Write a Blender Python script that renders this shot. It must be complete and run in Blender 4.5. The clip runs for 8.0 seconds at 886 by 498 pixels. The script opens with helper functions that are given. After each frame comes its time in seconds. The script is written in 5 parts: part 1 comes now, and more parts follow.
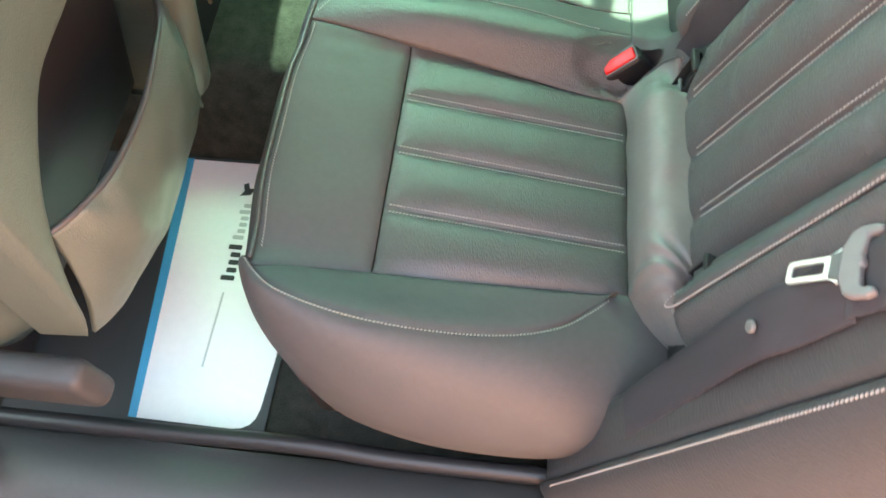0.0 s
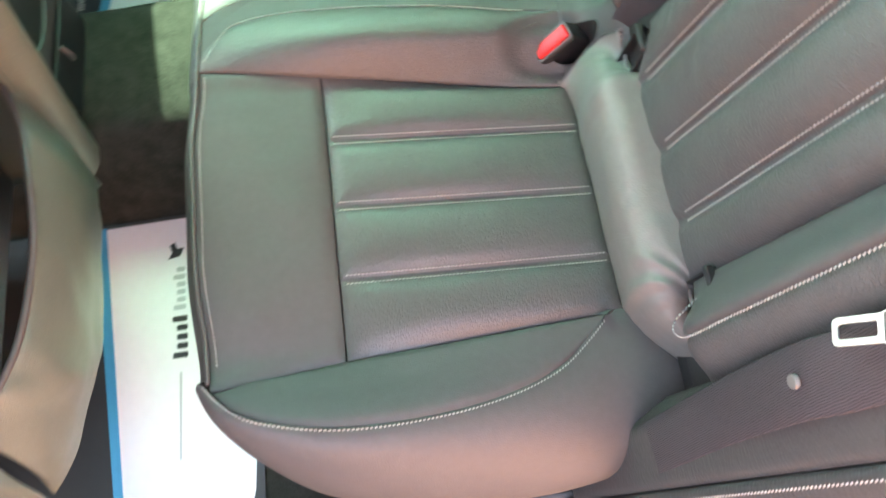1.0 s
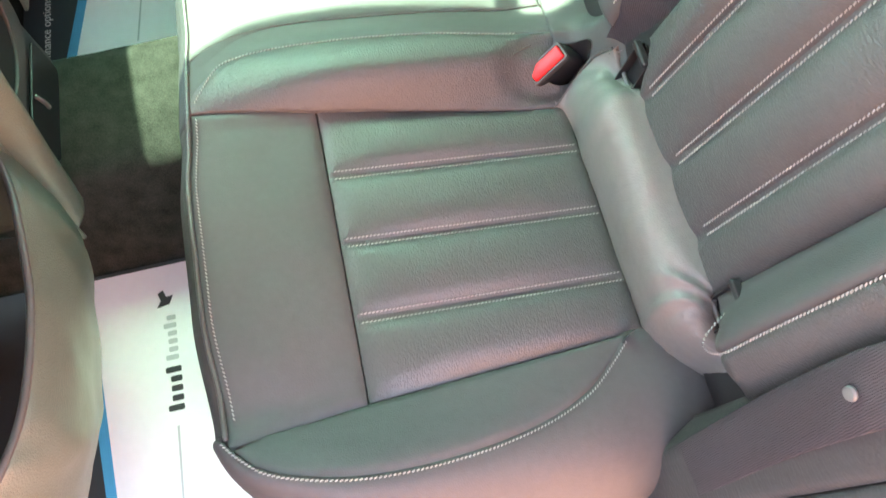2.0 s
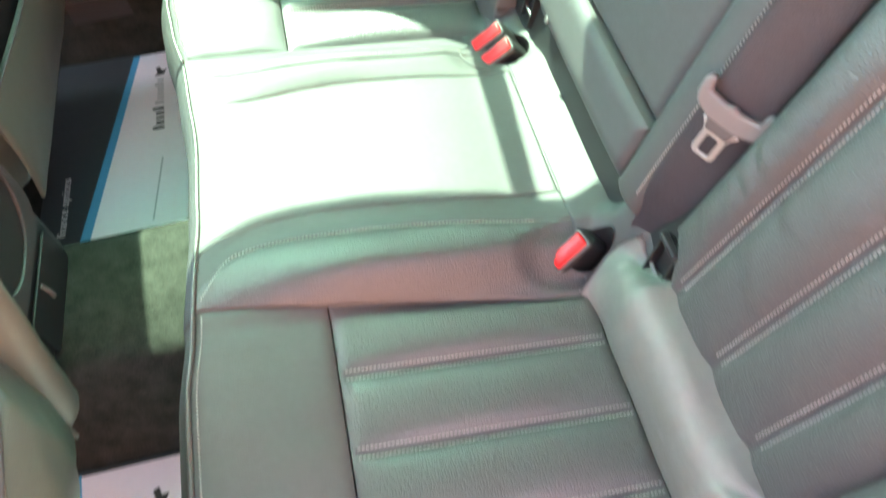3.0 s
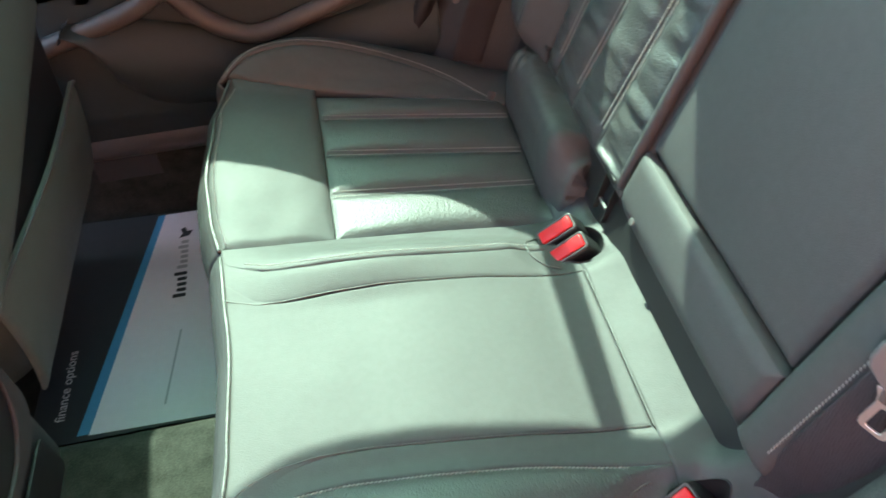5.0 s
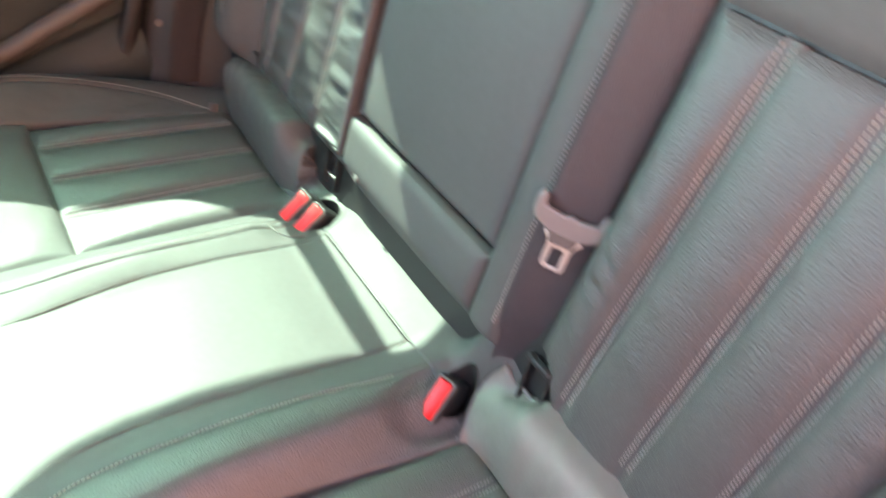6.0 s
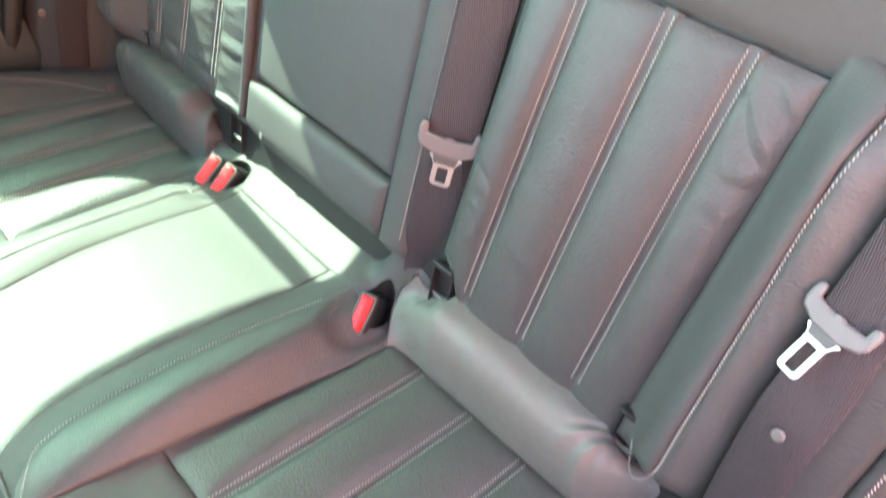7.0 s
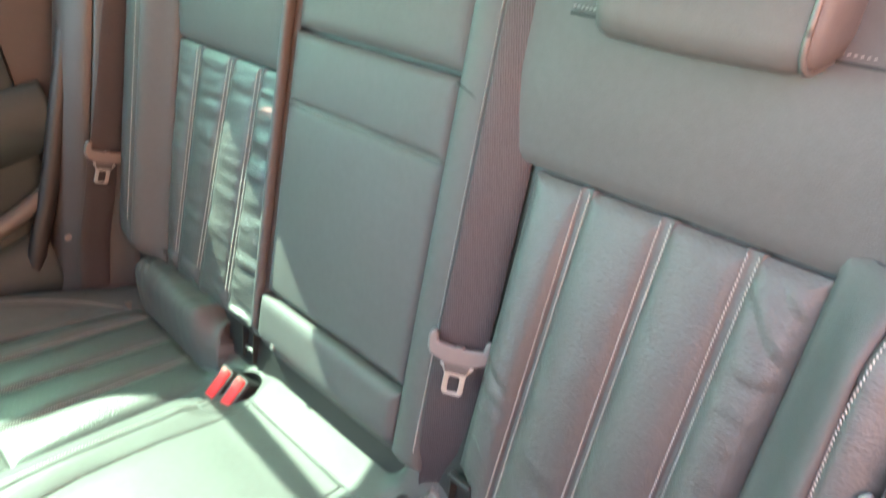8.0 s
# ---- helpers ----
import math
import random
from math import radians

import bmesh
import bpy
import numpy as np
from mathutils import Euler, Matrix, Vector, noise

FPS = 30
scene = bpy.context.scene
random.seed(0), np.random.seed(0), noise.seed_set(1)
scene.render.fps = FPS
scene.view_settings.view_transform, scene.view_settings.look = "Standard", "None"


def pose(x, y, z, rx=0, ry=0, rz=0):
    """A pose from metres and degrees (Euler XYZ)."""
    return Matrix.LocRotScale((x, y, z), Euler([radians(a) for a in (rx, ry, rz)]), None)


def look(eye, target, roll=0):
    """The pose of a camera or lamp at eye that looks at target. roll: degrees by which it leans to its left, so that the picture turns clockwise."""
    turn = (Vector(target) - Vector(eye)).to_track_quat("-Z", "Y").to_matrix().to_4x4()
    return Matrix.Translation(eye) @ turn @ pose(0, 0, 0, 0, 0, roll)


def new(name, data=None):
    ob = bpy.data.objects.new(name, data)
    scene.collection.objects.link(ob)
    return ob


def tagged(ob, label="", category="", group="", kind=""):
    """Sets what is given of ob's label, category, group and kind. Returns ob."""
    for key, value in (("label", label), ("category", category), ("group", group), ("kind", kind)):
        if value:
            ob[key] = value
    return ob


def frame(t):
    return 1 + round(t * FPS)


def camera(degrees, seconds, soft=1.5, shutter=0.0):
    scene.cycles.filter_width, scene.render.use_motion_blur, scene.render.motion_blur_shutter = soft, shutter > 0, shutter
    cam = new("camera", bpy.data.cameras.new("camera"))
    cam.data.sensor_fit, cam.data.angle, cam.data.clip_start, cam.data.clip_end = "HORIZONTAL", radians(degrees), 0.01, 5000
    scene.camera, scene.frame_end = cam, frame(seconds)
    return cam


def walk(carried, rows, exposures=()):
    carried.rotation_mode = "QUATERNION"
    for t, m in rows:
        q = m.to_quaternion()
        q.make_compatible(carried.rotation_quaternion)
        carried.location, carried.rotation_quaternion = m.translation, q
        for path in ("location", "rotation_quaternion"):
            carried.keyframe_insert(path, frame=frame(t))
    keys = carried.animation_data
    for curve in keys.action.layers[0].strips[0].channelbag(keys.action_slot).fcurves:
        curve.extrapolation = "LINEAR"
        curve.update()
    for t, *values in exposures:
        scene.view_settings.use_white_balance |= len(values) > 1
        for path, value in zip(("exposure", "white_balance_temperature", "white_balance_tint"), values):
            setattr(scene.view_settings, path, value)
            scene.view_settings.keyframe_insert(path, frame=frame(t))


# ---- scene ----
cam = camera(63.2, 8.0, soft=1.5, shutter=0.5)
PATH = [
    (0, (0.284, -0.805, 1.022), (0.118, 0.08, -0.763), -4.8),
    (0.5, (0.299, -0.729, 1.025), (0.048, 0.071, -0.791), -11.1),
    (1, (0.258, -0.647, 1.003), (0.246, 0.036, -0.877), -9.7),
    (1.2, (0.238, -0.633, 1.004), (0.305, 0.029, -0.882), -6.5),
    (2.3, (0.21, -0.62, 0.986), (0.315, 0.175, -0.846), -5.8),
    (2.5, (0.207, -0.61, 0.988), (0.321, 0.248, -0.815), -6.0),
    (3, (0.223, -0.558, 0.969), (0.368, 0.524, -0.707), -6.1),
    (3.5, (0.196, -0.474, 0.961), (0.372, 0.769, -0.596), -2.5),
    (4, (0.18, -0.392, 0.965), (0.336, 0.905, -0.55), -3.5),
    (4.2, (0.177, -0.379, 0.961), (0.305, 0.936, -0.541), -4.1),
    (5.3, (0.186, -0.418, 0.939), (0.515, 0.945, -0.487), -2.6),
    (5.5, (0.173, -0.446, 0.937), (0.697, 0.918, -0.428), 0.6),
    (6, (0.174, -0.528, 0.924), (0.983, 0.682, -0.447), 2.0),
    (6.5, (0.14, -0.601, 0.961), (0.955, 0.297, -0.63), -0.2),
    (7, (0.115, -0.62, 0.987), (1.059, 0.372, -0.47), 0.6),
    (7.5, (0.119, -0.615, 0.992), (1.155, 0.526, -0.283), -1.3),
    (8, (0.13, -0.611, 0.998), (1.277, 0.644, -0.056), -2.7),
]
EXPOSURES = [(0.0, 4.92, 9600, 7), (1.0, 5.17, 9900, 16), (2.5, 5.28, 9600, 20), (3.4, 5.31, 9000, 21), (3.9, 4.65, 8600, 27), (5.6, 4.32, 8700, 28), (6.2, 5.22, 9400, 31), (8.0, 5.11, 9200, 23)]
walk(cam, [(t, look(eye, target, roll)) for t, eye, target, roll in PATH], EXPOSURES)

# ---- light ----
SUN_ELEVATION = 48.0
world = bpy.data.worlds.new("sky")
scene.world = world
world.use_nodes = True
wn = world.node_tree
for n in list(wn.nodes):
    wn.nodes.remove(n)
sky = wn.nodes.new("ShaderNodeTexSky")
sky.sky_type, sky.sun_disc = "NISHITA", False
sky.sun_elevation, sky.sun_rotation = radians(SUN_ELEVATION), radians(-4)
sky.dust_density, sky.air_density, sky.ozone_density = 2.6, 0.9, 1.0
bg = wn.nodes.new("ShaderNodeBackground")
bg.inputs["Strength"].default_value = 0.15
wo = wn.nodes.new("ShaderNodeOutputWorld")
wn.links.new(sky.outputs[0], bg.inputs[0])
wn.links.new(bg.outputs[0], wo.inputs[0])
sun_data = bpy.data.lights.new("sun", "SUN")
sun_data.energy, sun_data.angle, sun_data.color = 4.3, radians(0.5), (1.0, 0.48, 0.465)
sun = new("sun", sun_data)
SUN_DIR = Vector((-0.05, 0.66, 0.742)).normalized()
sun.matrix_world = look(SUN_DIR * 20, (0, 0, 0))


# ---- materials ----
def material(name, base, rough=0.5, metal=0.0, spec=0.5, vary=0.15, vary_scale=9.0, grain=0.0, grain_scale=700.0,
             wear=0.1, coarse=0.0, coarse_scale=40.0, kind="noise", tint=None, sheen=0.0, ribs="Y", drawn=1.0):
    """A procedural surface: colour variation at two scales, roughness wear, fine grain and coarse relief."""
    m = bpy.data.materials.new(name)
    m.use_nodes = True
    nt = m.node_tree
    b = nt.nodes["Principled BSDF"]
    L = nt.links.new
    co = nt.nodes.new("ShaderNodeTexCoord")
    n1 = nt.nodes.new("ShaderNodeTexNoise")
    n1.inputs["Scale"].default_value, n1.inputs["Detail"].default_value = vary_scale, 5
    n2 = nt.nodes.new("ShaderNodeTexNoise")
    n2.inputs["Scale"].default_value, n2.inputs["Detail"].default_value = vary_scale * 14, 3
    L(co.outputs["Object"], n1.inputs["Vector"])
    L(co.outputs["Object"], n2.inputs["Vector"])
    mix = nt.nodes.new("ShaderNodeMath")
    mix.operation = "ADD"
    L(n1.outputs["Fac"], mix.inputs[0])
    L(n2.outputs["Fac"], mix.inputs[1])
    ramp = nt.nodes.new("ShaderNodeMapRange")
    ramp.inputs["From Min"].default_value, ramp.inputs["From Max"].default_value = 0.6, 1.4
    L(mix.outputs[0], ramp.inputs["Value"])
    cm = nt.nodes.new("ShaderNodeMix")
    cm.data_type = "RGBA"
    lo = [c * (1 - vary) for c in base]
    hi = [c * (1 + vary) for c in (tint or base)]
    cm.inputs["A"].default_value, cm.inputs["B"].default_value = (*lo, 1), (*hi, 1)
    L(ramp.outputs[0], cm.inputs["Factor"])
    L(cm.outputs["Result"], b.inputs["Base Color"])
    rr = nt.nodes.new("ShaderNodeMapRange")
    rr.inputs["To Min"].default_value, rr.inputs["To Max"].default_value = rough - wear * 0.5, rough + wear * 0.5
    L(n1.outputs["Fac"], rr.inputs["Value"])
    L(rr.outputs[0], b.inputs["Roughness"])
    b.inputs["Metallic"].default_value = metal
    b.inputs["Specular IOR Level"].default_value = spec
    b.inputs["Sheen Weight"].default_value = sheen
    b.inputs["Sheen Roughness"].default_value = 0.4
    last = None
    if coarse:
        n3 = nt.nodes.new("ShaderNodeTexNoise")
        n3.inputs["Scale"].default_value, n3.inputs["Detail"].default_value = coarse_scale, 4
        L(co.outputs["Object"], n3.inputs["Vector"])
        bp = nt.nodes.new("ShaderNodeBump")
        bp.inputs["Strength"].default_value, bp.inputs["Distance"].default_value = 0.6, coarse
        L(n3.outputs["Fac"], bp.inputs["Height"])
        last = bp
    if grain:
        if kind == "pebble":
            g = nt.nodes.new("ShaderNodeTexVoronoi")
            g.inputs["Scale"].default_value = grain_scale
            out = g.outputs["Distance"]
        elif kind == "weave":
            g = nt.nodes.new("ShaderNodeTexWave")
            g.inputs["Scale"].default_value, g.inputs["Distortion"].default_value = grain_scale, 3.0
            g.inputs["Detail"].default_value = 1.0
            g.bands_direction = ribs
            out = g.outputs["Fac"]
        else:
            g = nt.nodes.new("ShaderNodeTexNoise")
            g.inputs["Scale"].default_value, g.inputs["Detail"].default_value = grain_scale, 3
            out = g.outputs["Fac"]
        mp = nt.nodes.new("ShaderNodeMapping")
        mp.inputs["Scale"].default_value = (1.0, drawn, 1.0)
        if kind == "weave":
            # twill: the ribs lean a little; shade in their hollows is multiplied into the colour
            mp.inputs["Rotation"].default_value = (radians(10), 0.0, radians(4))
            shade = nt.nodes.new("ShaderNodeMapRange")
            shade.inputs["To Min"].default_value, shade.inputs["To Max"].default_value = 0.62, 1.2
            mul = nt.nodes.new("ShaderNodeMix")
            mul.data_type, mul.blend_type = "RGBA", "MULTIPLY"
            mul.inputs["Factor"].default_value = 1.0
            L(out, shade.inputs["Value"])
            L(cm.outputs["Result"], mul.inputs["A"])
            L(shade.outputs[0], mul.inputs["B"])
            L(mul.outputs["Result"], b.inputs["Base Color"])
        L(co.outputs["Object"], mp.inputs["Vector"])
        L(mp.outputs["Vector"], g.inputs["Vector"])
        bp = nt.nodes.new("ShaderNodeBump")
        bp.inputs["Strength"].default_value, bp.inputs["Distance"].default_value = 0.7, grain
        L(out, bp.inputs["Height"])
        if last:
            L(last.outputs[0], bp.inputs["Normal"])
        last = bp
    if last:
        L(last.outputs[0], b.inputs["Normal"])
    return m


LEATHER = material("leather", (0.062, 0.061, 0.061), 0.46, vary=0.10, drawn=0.40, grain=0.0013, grain_scale=580, kind="noise", coarse=0.0003, coarse_scale=30, wear=0.12, spec=0.62)
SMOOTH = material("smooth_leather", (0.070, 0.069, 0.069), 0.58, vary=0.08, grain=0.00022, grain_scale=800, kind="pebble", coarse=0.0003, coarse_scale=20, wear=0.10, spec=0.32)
# paler copy of the seat leather: light on the near pad put into its colour
SOFT_LIT = material("lit_soft_leather", (0.162, 0.152, 0.143), 0.50, vary=0.08, grain=0.0004, grain_scale=700, kind="pebble", coarse=0.0006, coarse_scale=30, wear=0.10, spec=0.4)
COVER = material("cover_leather", (0.098, 0.122, 0.102), 0.42, vary=0.08, grain=0.0004, grain_scale=600, kind="pebble", coarse=0.0006, coarse_scale=14, wear=0.10, spec=0.5)
STITCH = material("thread", (0.27, 0.26, 0.25), 0.7, vary=0.12, grain=0.0003, grain_scale=1500)
PIPE = material("piping_leather", (0.07, 0.068, 0.066), 0.36, vary=0.08, grain=0.0003, grain_scale=700, kind="pebble")
PLASTIC = material("moulded_plastic", (0.050, 0.049, 0.049), 0.5, vary=0.08, grain=0.0004, grain_scale=900, kind="pebble")
TRIM = material("trim_leather", (0.048, 0.046, 0.046), 0.42, vary=0.08, drawn=0.3, grain=0.0008, grain_scale=420, kind="noise", wear=0.10, spec=0.5)
DARK = material("black_plastic", (0.018, 0.018, 0.019), 0.45, vary=0.1, grain=0.0003, grain_scale=800)
DOORTRIM = material("door_trim", (0.028, 0.043, 0.045), 0.55, spec=0.35, vary=0.08, grain=0.0005, grain_scale=800, kind="pebble")
DOORBAND = material("door_band", (0.088, 0.084, 0.082), 0.45, vary=0.08, grain=0.0004, grain_scale=800, kind="pebble")
CARPET = material("carpet", (0.034, 0.035, 0.030), 0.95, vary=0.5, vary_scale=40, grain=0.0006, grain_scale=320, spec=0.0)
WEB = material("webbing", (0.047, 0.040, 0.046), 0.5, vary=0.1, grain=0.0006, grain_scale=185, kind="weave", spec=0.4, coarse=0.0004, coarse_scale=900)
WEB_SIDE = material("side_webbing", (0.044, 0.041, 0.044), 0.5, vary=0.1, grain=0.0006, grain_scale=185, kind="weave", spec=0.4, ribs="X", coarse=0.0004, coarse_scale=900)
TONGUE = material("grey_plastic", (0.135, 0.122, 0.119), 0.42, vary=0.06, grain=0.0002, grain_scale=900)
TONGUE_DARK = material("sill_plastic", (0.075, 0.070, 0.069), 0.38, vary=0.08, grain=0.0003, grain_scale=900)
METAL = material("steel", (0.60, 0.61, 0.60), 0.33, metal=0.92, vary=0.06, grain=0.0001, grain_scale=900)
BUTTON = material("grey_button", (0.13, 0.125, 0.12), 0.4, vary=0.06)
RED = material("red_button", (0.75, 0.012, 0.014), 0.35, vary=0.06, grain=0.0001, grain_scale=900)
PAPER = material("white_paper", (0.83, 0.81, 0.83), 0.55, vary=0.03, vary_scale=6, coarse=0.0008, coarse_scale=8)
PAPERDARK = material("dark_print", (0.035, 0.042, 0.045), 0.5, vary=0.08, vary_scale=6, coarse=0.0008, coarse_scale=8)
BLUE = material("blue_print", (0.02, 0.33, 0.55), 0.5, vary=0.05)
INK = material("ink", (0.03, 0.032, 0.035), 0.6, vary=0.05)
INKGREY = material("grey_ink", (0.45, 0.46, 0.47), 0.6, vary=0.05)
INKWHITE = material("white_ink", (0.75, 0.76, 0.76), 0.6, vary=0.05)
PAINT = material("body_paint", (0.35, 0.36, 0.37), 0.3, metal=0.3, vary=0.04)
LINING = material("roof_lining", (0.20, 0.197, 0.193), 0.9, vary=0.06, grain=0.0006, grain_scale=900)
# colour of the added outside reflector, set for the warm light it throws
WALL_BOUNCE = material("wall_bounce", (0.190, 0.142, 0.096), 0.9, vary=0.08, vary_scale=1.5, grain=0.003, grain_scale=150)
GROUND = material("paving", (0.13, 0.123, 0.116), 0.85, vary=0.2, vary_scale=1.2, grain=0.004, grain_scale=120)


def glass_material(name, tint):
    m = bpy.data.materials.new(name)
    m.use_nodes = True
    nt = m.node_tree
    nt.nodes.remove(nt.nodes["Principled BSDF"])
    tr = nt.nodes.new("ShaderNodeBsdfTransparent")
    tr.inputs[0].default_value = (*tint, 1)
    gl = nt.nodes.new("ShaderNodeBsdfGlossy")
    gl.inputs["Roughness"].default_value = 0.02
    mx = nt.nodes.new("ShaderNodeMixShader")
    mx.inputs[0].default_value = 0.06
    nt.links.new(tr.outputs[0], mx.inputs[1])
    nt.links.new(gl.outputs[0], mx.inputs[2])
    nt.links.new(mx.outputs[0], nt.nodes["Material Output"].inputs[0])
    return m


GLASS = glass_material("tinted_glass", (0.36, 0.725, 0.70))
CLEAR = glass_material("screen_glass", (0.60, 0.94, 0.94))


# ---- builders ----
def mesh(verts, faces, mat, smooth=True):
    me = bpy.data.meshes.new("mesh")
    me.from_pydata([tuple(v) for v in verts], [], faces)
    if smooth:
        me.polygons.foreach_set("use_smooth", [True] * len(me.polygons))
    me.materials.append(mat)
    me.update()
    return me


def part(name, me, parent=None, label=""):
    ob = new(name, me)
    if parent:
        ob.parent = parent
    if label:
        tagged(ob, label)
    return ob


def thing(name, label, category, group="", kind="", at=(0, 0, 0)):
    ob = new(name)
    ob.location = at
    ob.empty_display_size = 0.02
    return tagged(ob, label, category, group, kind)


def lerp(a, b, t):
    return a + (b - a) * t


def smooth(t):
    t = min(1.0, max(0.0, t))
    return t * t * (3 - 2 * t)


def interp(pts, s):
    """A point at s (0 to 1) on a smooth line through pts."""
    n = len(pts) - 1
    f = min(max(s, 0.0), 1.0) * n
    i = min(int(f), n - 1)
    f -= i
    p = [Vector(pts[max(0, min(n, i + k))]) for k in (-1, 0, 1, 2)]
    return 0.5 * (2 * p[1] + (p[2] - p[0]) * f + (2 * p[0] - 5 * p[1] + 4 * p[2] - p[3]) * f * f + (3 * p[1] - p[0] - 3 * p[2] + p[3]) * f ** 3)


def table(rows, x):
    """A value that glides between rows of (x, value)."""
    if x <= rows[0][0]:
        return rows[0][1]
    for (x0, a), (x1, b) in zip(rows, rows[1:]):
        if x <= x1:
            return lerp(a, b, smooth((x - x0) / (x1 - x0)))
    return rows[-1][1]


def ramp(rows, x):
    if x <= rows[0][0]:
        return rows[0][1]
    for (x0, a), (x1, b) in zip(rows, rows[1:]):
        if x <= x1:
            return lerp(a, b, (x - x0) / (x1 - x0))
    return rows[-1][1]


def patch(fn, nu, nv, mat, puff=0.004, groove=0.005, width=0.010, skirt=0.014, wrinkle=0.0, wscale=18.0, seed=0.0, edges=(1, 1, 1, 1), flat=4, hint=(0, 0, 1)):
    """An upholstery panel over fn(u, v), puffed up in the middle, rounded down to a seam at its edges and turned in there."""
    us = [0.5 - 0.5 * math.cos(math.pi * i / nu) for i in range(nu + 1)]
    vs = [0.5 - 0.5 * math.cos(math.pi * j / nv) for j in range(nv + 1)]
    P = [[Vector(fn(u, v)) for v in vs] for u in us]
    lu = sum((P[i + 1][nv // 2] - P[i][nv // 2]).length for i in range(nu))
    lv = sum((P[nu // 2][j + 1] - P[nu // 2][j]).length for j in range(nv))
    verts, normals = [], []
    for i in range(nu + 1):
        for j in range(nv + 1):
            a = P[min(i + 1, nu)][j] - P[max(i - 1, 0)][j]
            b = P[i][min(j + 1, nv)] - P[i][max(j - 1, 0)]
            n = a.cross(b)
            n = n.normalized() if n.length > 1e-12 else Vector((0, 0, 1))
            u, v = us[i], vs[j]
            d = min(u * lu if edges[0] else 9, (1 - u) * lu if edges[1] else 9, v * lv if edges[2] else 9, (1 - v) * lv if edges[3] else 9)
            k = max(0.0, 1 - d / width)
            off = puff * (1 - abs(2 * u - 1) ** flat) * (1 - abs(2 * v - 1) ** flat) - groove * k * k
            if wrinkle:
                sc = wscale if isinstance(wscale, tuple) else (wscale,) * 3
                q = Vector((P[i][j].x * sc[0], P[i][j].y * sc[1], P[i][j].z * sc[2])) + Vector((seed, seed * 2, seed * 3))
                off += wrinkle * (noise.noise(q) + 0.5 * noise.noise(q * 2.3)) * (1 - k)
            verts.append(P[i][j] + n * off)
            normals.append(n)
    w = nv + 1
    if sum((n.dot(Vector(hint)) for n in normals)) < 0:
        return patch(lambda u, v: fn(1 - u, v), nu, nv, mat, puff, groove, width, skirt, wrinkle, wscale, seed, (edges[1], edges[0], edges[2], edges[3]), flat, hint)
    faces = [(i * w + j, (i + 1) * w + j, (i + 1) * w + j + 1, i * w + j + 1) for i in range(nu) for j in range(nv)]
    ring = [i * w for i in range(nu + 1)] + [nu * w + j for j in range(1, nv + 1)] + [i * w + nv for i in range(nu - 1, -1, -1)] + [j for j in range(nv - 1, 0, -1)]
    base = len(verts)
    for r in ring:
        verts.append(verts[r] - normals[r] * skirt)
    for k in range(len(ring)):
        k2 = (k + 1) % len(ring)
        faces.append((ring[k2], ring[k], base + k, base + k2))
    return mesh(verts, faces, mat)


def tube(pts, r, mat, n=64, sides=8, closed=False):
    """A round cord through pts."""
    P = [interp(pts, i / n) for i in range(n + 1)]
    verts, faces = [], []
    for i, p in enumerate(P):
        t = (P[min(i + 1, n)] - P[max(i - 1, 0)]).normalized()
        a = t.cross(Vector((0.3, 0.5, 0.81)))
        a.normalize()
        b = t.cross(a)
        for k in range(sides):
            th = 2 * math.pi * k / sides
            verts.append(p + a * (r * math.cos(th)) + b * (r * math.sin(th)))
    for i in range(n):
        for k in range(sides):
            k2 = (k + 1) % sides
            faces.append((i * sides + k, i * sides + k2, (i + 1) * sides + k2, (i + 1) * sides + k))
    faces.append(tuple(range(sides))[::-1])
    faces.append(tuple(n * sides + k for k in range(sides)))
    return mesh(verts, faces, mat)


def stitches(lines, mat, step=0.0039, length=0.0031, wide=0.00068, high=0.0009):
    """Rows of thread: lines of (points, normal)."""
    verts, faces = [], []
    for pts, up in lines:
        up = Vector(up).normalized()
        P = [interp(pts, i / 200) for i in range(201)]
        run = [0.0]
        for a, b in zip(P, P[1:]):
            run.append(run[-1] + (b - a).length)
        s, k = step * 0.5, 0
        while s < run[-1] - step * 0.5:
            while run[k + 1] < s:
                k += 1
            f = (s - run[k]) / max(1e-9, run[k + 1] - run[k])
            c = P[k].lerp(P[k + 1], f)
            t = (P[k + 1] - P[k]).normalized()
            w = up.cross(t).normalized()
            t = (t + w * 0.45).normalized()
            o = len(verts)
            for a in (-1, 1):
                h = length * 0.5 * a
                verts.extend([c + t * h - w * wide, c + t * h + w * wide, c + t * h * 0.6 + up * high + w * wide * 0.6, c + t * h * 0.6 + up * high - w * wide * 0.6])
            faces.extend([(o, o + 1, o + 2, o + 3), (o + 7, o + 6, o + 5, o + 4), (o + 3, o + 2, o + 6, o + 7), (o + 1, o + 5, o + 6, o + 2), (o + 4, o, o + 3, o + 7)])
            s += step
    return mesh(verts, faces, mat, smooth=False)


